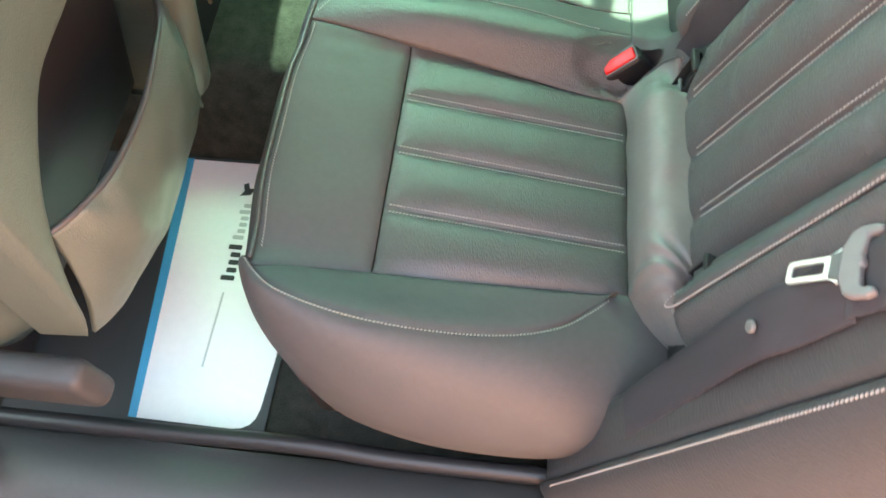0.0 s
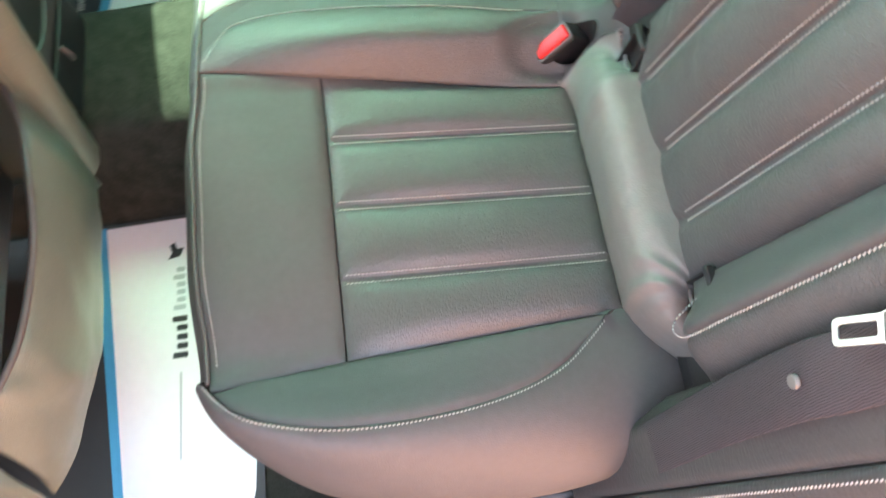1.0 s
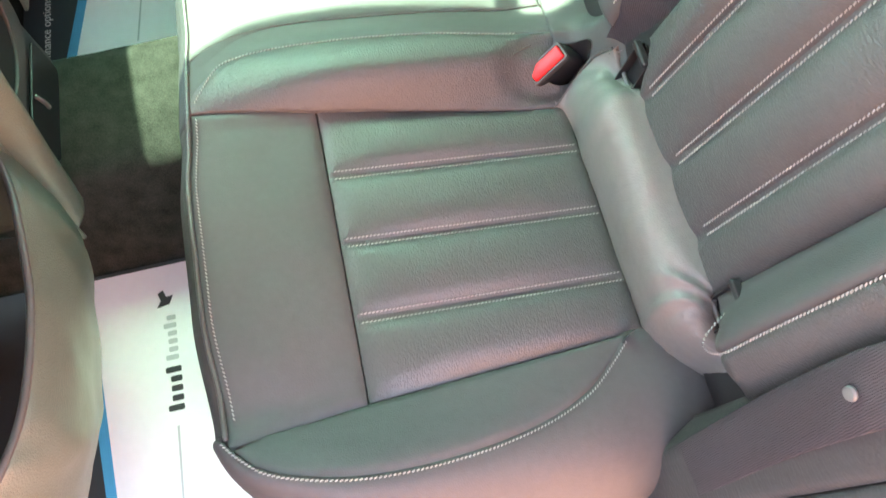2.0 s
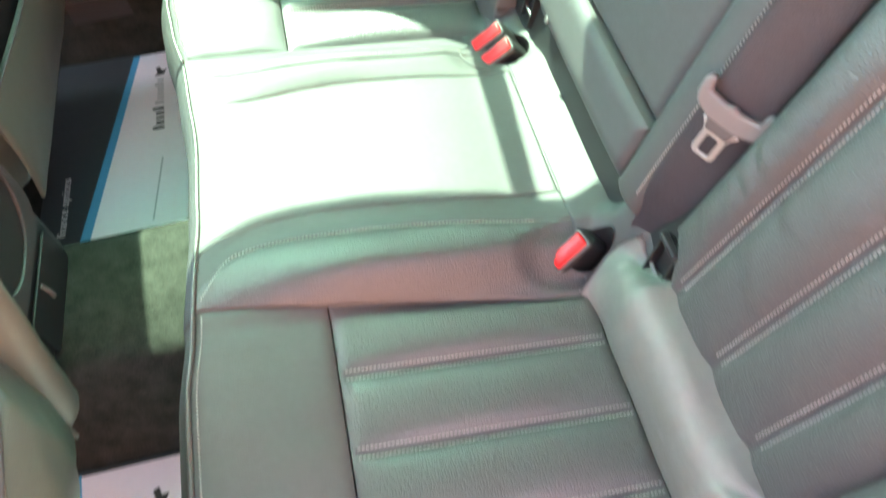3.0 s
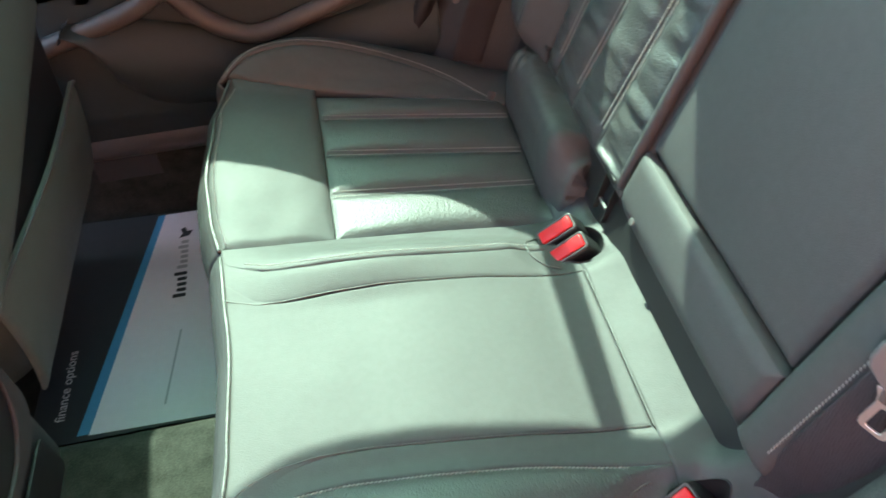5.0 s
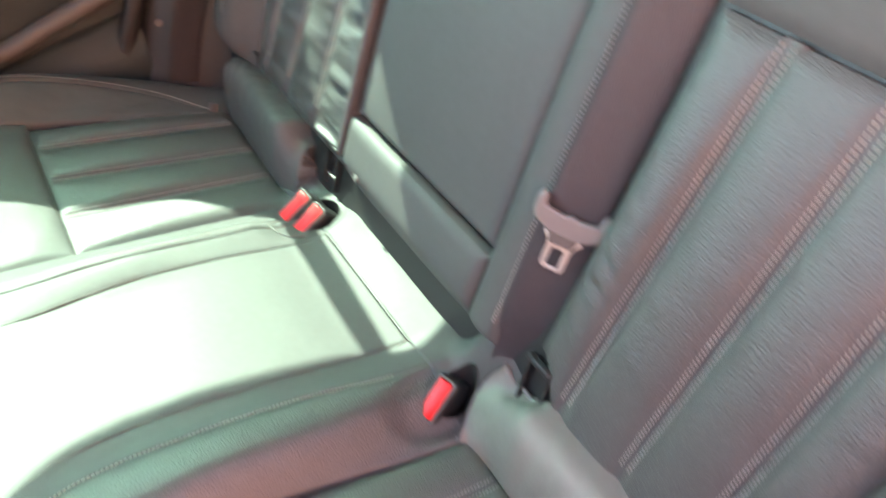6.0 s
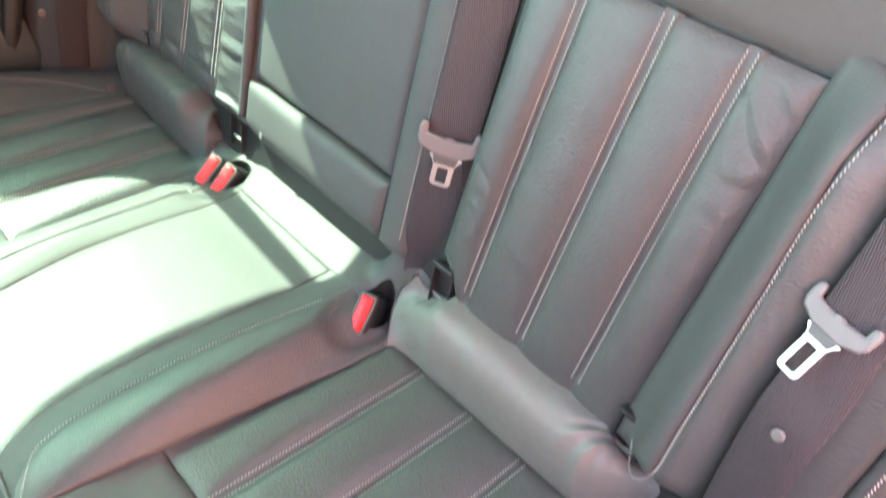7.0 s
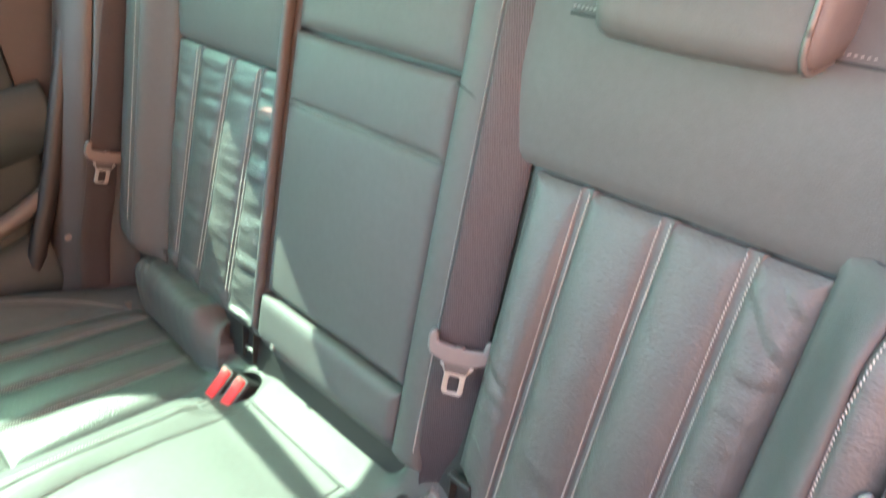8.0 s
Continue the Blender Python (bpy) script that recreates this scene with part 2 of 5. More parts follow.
def box(size, mat, bevel=0.003, segs=3, at=(0, 0, 0), turn=None, taper=None):
    """A bevelled block, centred on at."""
    bm = bmesh.new()
    bmesh.ops.create_cube(bm, size=1.0)
    for v in bm.verts:
        v.co = Vector((v.co.x * size[0], v.co.y * size[1], v.co.z * size[2]))
        if taper and v.co.z > 0:
            v.co.x *= taper[0]
            v.co.y *= taper[1]
    if bevel:
        bmesh.ops.bevel(bm, geom=list(bm.edges), offset=bevel, segments=segs, affect="EDGES", profile=0.5)
    m = Matrix.Translation(at) @ (turn.to_4x4() if turn else Matrix())
    bm.transform(m)
    me = bpy.data.meshes.new("mesh")
    bm.to_mesh(me)
    bm.free()
    me.polygons.foreach_set("use_smooth", [bevel > 0] * len(me.polygons))
    me.materials.append(mat)
    return me


def plate(outline, thick, mat, m=None, holes=(), bevel=0.0):
    """A plate of the given outline in its own x and y, thick along z, placed by m."""
    bm = bmesh.new()
    loops = [outline, *holes]
    edges = []
    for lp in loops:
        vs = [bm.verts.new((x, y, 0)) for x, y in lp]
        edges += [bm.edges.new((vs[i], vs[(i + 1) % len(vs)])) for i in range(len(vs))]
    bmesh.ops.triangle_fill(bm, use_beauty=True, use_dissolve=False, edges=edges)
    bmesh.ops.recalc_face_normals(bm, faces=bm.faces)
    r = bmesh.ops.extrude_face_region(bm, geom=list(bm.faces))
    for v in [g for g in r["geom"] if isinstance(g, bmesh.types.BMVert)]:
        v.co.z += thick
    bmesh.ops.recalc_face_normals(bm, faces=bm.faces)
    if bevel:
        rim = [e for e in bm.edges if len(e.link_faces) == 2 and e.calc_face_angle() > 1.0]
        bmesh.ops.bevel(bm, geom=rim, offset=bevel, segments=2, affect="EDGES", profile=0.5)
    if m:
        bm.transform(m)
    me = bpy.data.meshes.new("mesh")
    bm.to_mesh(me)
    bm.free()
    me.materials.append(mat)
    return me


def rounded(w, h, r, n=5, cx=0.0, cy=0.0):
    out = []
    for sx, sy, a0 in ((1, 1, 0), (-1, 1, 90), (-1, -1, 180), (1, -1, 270)):
        for k in range(n + 1):
            a = radians(a0 + 90 * k / n)
            out.append((cx + sx * (w / 2 - r) + r * math.cos(a), cy + sy * (h / 2 - r) + r * math.sin(a)))
    return out


def axes(origin, x, y):
    """A frame at origin from its x direction and a rough y direction."""
    x = Vector(x).normalized()
    z = x.cross(Vector(y)).normalized()
    y = z.cross(x)
    m = Matrix((x, y, z)).transposed().to_4x4()
    m.translation = Vector(origin)
    return m


def sweep(profile, ends, mat, n=24, cap=True):
    """A profile of (a, b) carried along x between ends; shape(x) may be given as a function of (s, a, b)."""
    verts, faces = [], []
    k = len(profile)
    for i in range(n + 1):
        s = i / n
        for a, b in profile:
            verts.append(ends(s, a, b))
    for i in range(n):
        for j in range(k):
            j2 = (j + 1) % k
            faces.append((i * k + j, i * k + j2, (i + 1) * k + j2, (i + 1) * k + j))
    if cap:
        faces.append(tuple(range(k))[::-1])
        faces.append(tuple(n * k + j for j in range(k)))
    return mesh(verts, faces, mat)



# ---- shell of the car ----
def slab(name, x0, x1, y0, y1, z0, z1, mat, label, category="structure", bevel=0.004):
    return tagged(part(name, box((x1 - x0, y1 - y0, z1 - z0), mat, bevel, 2, ((x0 + x1) / 2, (y0 + y1) / 2, (z0 + z1) / 2))), label, category, kind="structure")


def floor_profile():
    """Footwells and the raised tunnel between them."""
    rows = [(-0.78, 0.0), (-0.62, 0.0), (-0.172, 0.0), (-0.15, 0.02), (-0.105, 0.155), (-0.085, 0.172), (0.0, 0.176), (0.088, 0.172), (0.11, 0.155), (0.18, 0.02), (0.205, 0.0), (0.62, 0.0), (0.674, 0.0), (0.686, 0.012), (0.692, 0.125), (0.700, 0.140), (0.78, 0.14)]
    verts, faces = [], []
    n = 60
    for i in range(n + 1):
        x = lerp(-1.5, 0.62, i / n)
        for k, (y, z) in enumerate(rows):
            verts.append((x, y, z + 0.0012 * noise.noise(Vector((x * 30, y * 30, 0)))))
    k = len(rows)
    for i in range(n):
        for j in range(k - 1):
            faces.append((i * k + j, (i + 1) * k + j, (i + 1) * k + j + 1, i * k + j + 1))
    off = len(verts)
    verts += [(v[0], v[1], v[2] - 0.03) for v in verts]
    faces += [tuple(off + q for q in reversed(f)) for f in faces]
    return mesh(verts, faces, CARPET)


tagged(part("floor", floor_profile()), "dark carpeted car floor with a raised centre tunnel", "car floor", kind="structure")
tagged(part("ground", mesh([(-60, -60, -0.36), (60, -60, -0.36), (60, 60, -0.36), (-60, 60, -0.36)], [(0, 1, 2, 3)], GROUND)), "grey paving under the car", "ground", kind="structure")
# unseen reflector, added to send pinkish light in through the open door
tagged(part("wall_outside", box((40, 0.3, 4.4), WALL_BOUNCE, 0.0, 1, (0, -5.0, 1.83))), "unseen pinkish wall added to bounce warm light through the open door", "wall", kind="structure")
slab("ceiling", -0.50, 0.95, -0.66, 0.703, 1.29, 1.32, LINING, "dark grey cloth roof lining of the car", "ceiling")

# far side of the body: the rear door, its window and quarter light
BELT = [(-0.95, 0.66), (-0.3, 0.735), (-0.026, 0.788), (0.05, 0.795), (0.113, 0.806), (0.184, 0.808), (0.257, 0.818), (0.312, 0.850), (0.409, 0.895), (0.44, 0.917), (0.474, 0.932), (0.488, 0.965), (0.513, 1.044), (0.522, 1.12)]
RAIL = [(-0.95, 1.14), (-0.16, 1.288), (-0.042, 1.286), (-0.02, 1.267), (0.005, 1.247), (0.032, 1.231), (0.08, 1.218), (0.135, 1.214), (0.203, 1.214), (0.303, 1.213), (0.372, 1.246), (0.419, 1.228), (0.446, 1.212), (0.476, 1.19), (0.489, 1.148), (0.512, 1.134), (0.522, 1.128)]


def upright_sheet(low, high, x0, x1, y0, y1, mat, n=40):
    """A wall between two lines low(x) and high(x), from y0 to y1 thick."""
    verts, faces = [], []
    for i in range(n + 1):
        x = lerp(x0, x1, i / n)
        for y, z in ((y0, low(x)), (y0, high(x)), (y1, high(x)), (y1, low(x))):
            verts.append((x, y, z))
    for i in range(n):
        for j in range(4):
            j2 = (j + 1) % 4
            faces.append((i * 4 + j, i * 4 + j2, (i + 1) * 4 + j2, (i + 1) * 4 + j))
    faces += [(3, 2, 1, 0), (n * 4, n * 4 + 1, n * 4 + 2, n * 4 + 3)]
    return mesh(verts, faces, mat, smooth=False)


belt_z = lambda x: ramp(BELT, x)
rail_z = lambda x: ramp(RAIL, x)
far_door = thing("door_1", "closed dark rear car door with a lighter sweeping armrest", "car door", kind="structure", at=(0, 0.7, 0.1))


def at_home(ob, home):
    """Keeps ob where it is when it becomes part of home."""
    ob.parent = home
    ob.matrix_parent_inverse = Matrix.Translation(home.location).inverted()
    return ob


def add(name, me, home, label=""):
    ob = at_home(new(name, me), home)
    if label:
        tagged(ob, label)
    return ob


def door_face(u, v):
    x, z = lerp(-0.42, 0.40, u), lerp(0.175, belt_z(lerp(-0.42, 0.40, u)), v)
    y = 0.69 - 0.02 * smooth((0.42 - z) / 0.12) + 0.015 * smooth((0.24 - z) / 0.06) + 0.02 * smooth((z - 0.6) / 0.2)
    return x, y, z


add("door_panel", patch(door_face, 60, 60, DOORTRIM, puff=0.0, groove=0.004, width=0.02, skirt=0.05, hint=(0, -1, 0)), far_door)
add("door_skin", upright_sheet(lambda x: 0.05, belt_z, -0.42, 0.62, 0.735, 0.76, PAINT), far_door)


def band(pts, half, thick, mat, n=60, out=(0, -1, 0)):
    """A rounded flat strip that follows pts."""
    prof = [(math.cos(2 * math.pi * k / 16), math.sin(2 * math.pi * k / 16)) for k in range(16)]
    out = Vector(out)

    def ends(s, a, b):
        p = interp(pts, s)
        t = (interp(pts, min(1, s + 0.01)) - interp(pts, max(0, s - 0.01))).normalized()
        w = t.cross(out).normalized()
        return p + w * (half * a) + out * (thick * b)
    return sweep(prof, ends, mat, n)


add("armrest_band", band([(-0.36, 0.664, 0.345), (-0.20, 0.664, 0.385), (-0.10, 0.664, 0.415), (-0.045, 0.664, 0.440), (-0.010, 0.664, 0.398), (0.030, 0.664, 0.366), (0.078, 0.664, 0.352), (0.16, 0.664, 0.374), (0.228, 0.664, 0.399), (0.30, 0.664, 0.424), (0.36, 0.666, 0.446), (0.47, 0.690, 0.490)], 0.015, 0.016, DOORBAND), far_door, "lighter grey sweeping trim band")


def pocket_skin(u, v):
    x = lerp(-0.205, 0.36, u)
    low = ramp([(-0.205, 0.40), (-0.175, 0.365), (-0.15, 0.285), (-0.115, 0.25), (-0.07, 0.235), (0.10, 0.222), (0.36, 0.232)], x)
    return x, 0.676 - 0.040 * max(0.0, math.sin(math.pi * v)) ** 0.7, lerp(low, ramp([(-0.205, 0.405), (-0.1, 0.40), (0.0, 0.37), (0.08, 0.33), (0.36, 0.40)], x), v)


def rest_pad(u, v):
    x = lerp(0.06, 0.435, u)
    return x, 0.688 - 0.030 * max(0.0, math.sin(math.pi * v)) ** 0.6 * smooth(u / 0.2), lerp(0.515, 0.640, v) + 0.02 * (u - 0.9)


add("map_pocket", patch(pocket_skin, 60, 24, DOORTRIM, puff=0.0, groove=0.002, width=0.006, hint=(0, -1, 0)), far_door, "dark moulded door pocket")
add("armrest_pad", patch(rest_pad, 40, 24, DOORTRIM, puff=0.0, groove=0.003, width=0.008, hint=(0, -1, 0)), far_door, "padded dark armrest")
add("door_seal", tube([(0.29, 0.655, 0.25), (0.339, 0.655, 0.369), (0.39, 0.655, 0.47), (0.44, 0.655, 0.587), (0.483, 0.657, 0.69), (0.515, 0.66, 0.77), (0.56, 0.665, 0.90), (0.60, 0.668, 1.05)], 0.016, DARK), far_door, "black rubber seal")
add("window_divider", mesh([(x, y, z) for y in (0.704, 0.716) for x, z in ((0.349, 0.87), (0.3856, 0.87), (0.3356, 1.24), (0.309, 1.24))], [(3, 2, 1, 0), (4, 5, 6, 7), (0, 1, 5, 4), (1, 2, 6, 5), (2, 3, 7, 6), (3, 0, 4, 7)], DARK, smooth=False), far_door)
add("window_frame", upright_sheet(rail_z, lambda x: 1.33, -0.157, 0.522, 0.704, 0.714, PAINT), far_door)
add("door_pane", upright_sheet(lambda x: belt_z(x) - 0.03, lambda x: rail_z(x) + 0.03, -0.175, 0.535, 0.715, 0.719, GLASS, 90), far_door)
tagged(part("wall_far_pillar", upright_sheet(lambda x: 0.05, lambda x: 1.33, -0.27, -0.158, 0.69, 0.76, PLASTIC)), "dark door pillar of the car", "pillar", kind="structure")
tagged(part("wall_far_quarter", upright_sheet(lambda x: 0.05, lambda x: 1.33 if x > 0.5225 else belt_z(x), 0.405, 0.98, 0.705, 0.76, PLASTIC, 115)), "dark rear quarter trim of the car", "car trim", kind="structure")
tagged(part("wall_far_front", upright_sheet(lambda x: 0.05, belt_z, -1.3, -0.275, 0.70, 0.76, PLASTIC)), "dark front door trim of the car", "car trim", kind="structure")
tagged(part("window_1", upright_sheet(lambda x: belt_z(x) - 0.03, lambda x: rail_z(x) + 0.03, -0.95, -0.265, 0.715, 0.719, CLEAR)), "green-tinted front side window of the car", "window", kind="structure")
tagged(part("wall_near_quarter", upright_sheet(lambda x: 0.05, lambda x: 1.31 if x > 0.75 else 0.95, 0.66, 0.98, -0.78, -0.72, PLASTIC)), "dark rear quarter trim beside the open door", "car trim", kind="structure")
tagged(part("wall_near_pillar", upright_sheet(lambda x: 0.05, lambda x: 1.31, -0.42, -0.34, -0.74, -0.68, PLASTIC)), "dark door pillar beside the open door", "pillar", kind="structure")
tagged(part("wall_rear", upright_sheet(lambda x: 0.0, lambda x: 0.98, 0.93, 0.98, -0.72, 0.70, PLASTIC)), "dark panel behind the rear seat", "car trim", kind="structure")
slab("parcel_shelf", 0.66, 0.98, -0.71, 0.69, 0.93, 0.95, LINING, "flat cloth-covered parcel shelf behind the rear seat", "parcel shelf")
tagged(part("window_2", mesh([(0.93, -0.6, 1.29), (0.93, 0.6, 1.29), (1.35, 0.6, 0.96), (1.35, -0.6, 0.96)], [(0, 1, 2, 3)], CLEAR)), "green-tinted sloping rear window", "window", kind="structure")
tagged(part("wall_front", upright_sheet(lambda x: 0.0, lambda x: 0.74, -1.52, -1.46, -0.72, 0.72, PLASTIC)), "dark lower dashboard wall", "car trim", kind="structure")
tagged(part("window_3", mesh([(-1.5, -0.66, 0.74), (-1.5, 0.66, 0.74), (-0.48, 0.62, 1.297), (-0.48, -0.62, 1.297)], [(0, 1, 2, 3)], CLEAR)), "green-tinted windscreen", "window", kind="structure")

tagged(part("wall_near_front", upright_sheet(lambda x: 0.05, belt_z, -1.46, -0.425, -0.76, -0.70, PLASTIC)), "dark front door trim of the car", "car trim", kind="structure")
tagged(part("window_4", upright_sheet(belt_z, rail_z, -0.95, -0.425, -0.722, -0.718, CLEAR)), "green-tinted front side window of the car", "window", kind="structure")
open_door = upright_sheet(lambda x: 0.03, lambda x: 0.74, 0.0, 1.0, -0.04, 0.04, DOORTRIM)
open_door.transform(pose(-0.39, -0.80, 0.0, 0, 0, -50))
tagged(part("door_2", open_door), "dark trim of the open rear car door", "car door", kind="structure")

# near door sill with its rubber seal
sill = thing("door_sill", "worn dark plastic door sill with a rubber seal", "door sill", kind="structure", at=(0, -0.69, 0.05))
add("sill_trim", patch(lambda u, v: (lerp(-0.55, 0.62, u), lerp(-0.645, -0.80, v), 0.10 - 0.05 * (2 * v - 1) ** 2 + 0.01 * smooth((-0.1 - lerp(-0.55, 0.62, u)) / 0.1)), 40, 20, PLASTIC, puff=0.004, skirt=0.09), sill)
add("rubber_seal", tube([(-0.55, -0.642, 0.085), (-0.2, -0.642, 0.085), (0.05, -0.640, 0.09), (0.2, -0.645, 0.085), (0.62, -0.645, 0.085)], 0.012, DARK), sill, "black rubber door seal")
far_sill = thing("door_sill", "dark plastic sill inside the closed door", "door sill", kind="structure", at=(0, 0.69, 0.13))
add("sill_trim", patch(lambda u, v: (lerp(-0.42, 0.40, u), 0.690 - 0.014 * math.sin(math.pi * v) + 0.012 * v, lerp(0.132, 0.192, v)), 30, 14, TONGUE_DARK, puff=0.002, groove=0.003, skirt=0.03, hint=(0, -1, 0.3)), far_sill)


# ---- rear bench: cushion ----
FRONT = [(-0.60, 0.035), (-0.517, 0.010), (-0.384, -0.002), (-0.268, -0.004), (-0.182, 0.003), (-0.12, 0.007), (-0.065, 0.011), (0.042, 0.013), (0.145, 0.006), (0.175, 0.003), (0.256, -0.010), (0.306, -0.014), (0.44, -0.004), (0.50, 0.016)]
OUTER_SHIFT = 0.985  # the far seat is a little narrower


def front_x(y):
    return table(FRONT, y)


HOLES = [(0.4310, -0.1705, 0.0280, 0.0180), (0.4330, 0.1560, 0.0290, 0.0325)]


def hole_at(x, y):
    """How far out (x, y) lies from the nearest buckle well, 1 on its rim, and that well."""
    return min((math.sqrt(((x - h[0]) / h[2]) ** 2 + ((y - h[1]) / h[3]) ** 2), h) for h in HOLES)


def seat_z(x, y):
    a = abs(y) if y < 0 else abs(y) / (1 - (1 - OUTER_SHIFT) * smooth((y - 0.2) / 0.3))
    z = 0.364 - 0.20 * x
    z += 0.010 * smooth((a - 0.195) / 0.3)
    z += 0.05 * smooth((a - 0.485) / 0.11) * (1.0 - 0.6 * smooth((x - 0.1) / 0.3))
    rise = (0.036 if y < 0 else 0.030) * smooth((x + 0.02) / 0.24)
    if a < 0.205:
        z += rise * smooth((0.205 - a) / 0.05) if a > 0.145 else lerp(0.026 * smooth((x + 0.01) / 0.34), rise, smooth((a - 0.09) / 0.06))
    if a < 0.28:
        z += 0.022 * smooth((a - 0.155) / 0.05) * smooth((x - 0.41) / 0.05) * smooth((0.28 - a) / 0.05) if y > 0 else 0.0
        z += 0.027 * smooth((x - 0.36) / 0.15) * smooth(((0.25 if y < 0 else 0.28) - a) / 0.05) * (1 - 0.45 * smooth((a - 0.1) / 0.05))
        z += 0.006 * smooth((x - 0.40) / 0.11) * smooth((0.28 - a) / 0.05)
        z += 0.075 * smooth((x - 0.440) / 0.045) * smooth((a - 0.12) / 0.07) if y < 0 else 0.0
    # the leather dips towards each buckle, most of all in front of it
    for hx, hy, hrx, hry in HOLES:
        q = ((x - hx + 0.022) / (hrx + 0.024)) ** 2 + ((y - hy) / (hry + 0.010)) ** 2
        z -= 0.008 * smooth((1.6 - q) / 1.4) if q < 1.6 else 0.0
    return z


def pierced(me):
    """The panel me with the buckle wells cut out, its new rim drawn to the wells' outline."""
    bm = bmesh.new()
    bm.from_mesh(me)
    inside = {v for v in bm.verts if hole_at(v.co.x, v.co.y)[0] < 1.0}
    bmesh.ops.delete(bm, geom=[f for f in bm.faces if all(v in inside for v in f.verts)], context="FACES")
    for v in [v for v in bm.verts if v in inside and v.link_faces]:
        q, h = hole_at(v.co.x, v.co.y)
        old = seat_z(v.co.x, v.co.y)
        v.co.x, v.co.y = h[0] + (v.co.x - h[0]) / max(q, 0.05), h[1] + (v.co.y - h[1]) / max(q, 0.05)
        v.co.z += seat_z(v.co.x, v.co.y) - old
    bm.to_mesh(me)
    bm.free()
    return me


bench = thing("rear_bench", "dark grey leather rear bench with fluted, stitched panels", "car seat", at=(0.22, 0.0, 0.0))
side_k = lambda sgn, a: sgn * a if sgn < 0 else a * (1 - (1 - OUTER_SHIFT) * smooth((a - 0.2) / 0.3))
inner_line = {-1: lambda x: ramp([(0.0, 0.172), (0.049, 0.176), (0.15, 0.190), (0.275, 0.199), (0.42, 0.2115)], x), 1: lambda x: ramp([(0.0, 0.189), (0.021, 0.192), (0.15, 0.205), (0.283, 0.215), (0.42, 0.222)], x)}
outer_line = lambda x: ramp([(0.0, 0.515), (0.04, 0.517), (0.15, 0.503), (0.42, 0.482)], x)
stitch_line = {-1: lambda x: ramp([(0.0, 0.186), (0.028, 0.173), (0.037, 0.148), (0.056, 0.124), (0.085, 0.110), (0.126, 0.106), (0.203, 0.110), (0.295, 0.117), (0.386, 0.130), (0.47, 0.142)], x),
               1: lambda x: ramp([(0.0, 0.200), (0.021, 0.188), (0.037, 0.164), (0.062, 0.151), (0.111, 0.148), (0.173, 0.147), (0.238, 0.148), (0.304, 0.150), (0.358, 0.153), (0.47, 0.156)], x)}
mid_line = {-1: lambda x: ramp([(0.0, 0.135), (0.026, 0.113), (0.048, 0.093), (0.077, 0.081), (0.110, 0.075), (0.154, 0.074), (0.245, 0.080), (0.34, 0.086), (0.396, 0.090), (0.45, 0.098)], x),
            1: lambda x: ramp([(0.0, 0.142), (0.014, 0.131), (0.031, 0.115), (0.06, 0.107), (0.09, 0.108), (0.132, 0.112), (0.201, 0.115), (0.296, 0.114), (0.42, 0.107), (0.45, 0.106)], x)}
ARC = [(0.026, 0.510), (0.065, 0.545), (0.138, 0.565), (0.219, 0.565), (0.295, 0.552), (0.355, 0.527), (0.405, 0.484)]
ARC_LONG = ARC[:-1] + [(0.405, 0.480), (0.49, 0.495)]
RIM = [(0.004, 0.512), (0.03, 0.556), (0.10, 0.610), (0.187, 0.635), (0.278, 0.643), (0.36, 0.640), (0.44, 0.625), (0.51, 0.61)]
PANELS = {-1: [(0.190, 0.2115), (0.265, 0.266), (0.343, 0.345), (0.423, 0.423), (0.501, 0.481)], 1: [(0.205, 0.221), (0.282, 0.300), (0.361, 0.369), (0.438, 0.448), (0.492, 0.493)]}


def on_seat(x, y, lift=0.0):
    return Vector((x, y, seat_z(x, y) + lift))


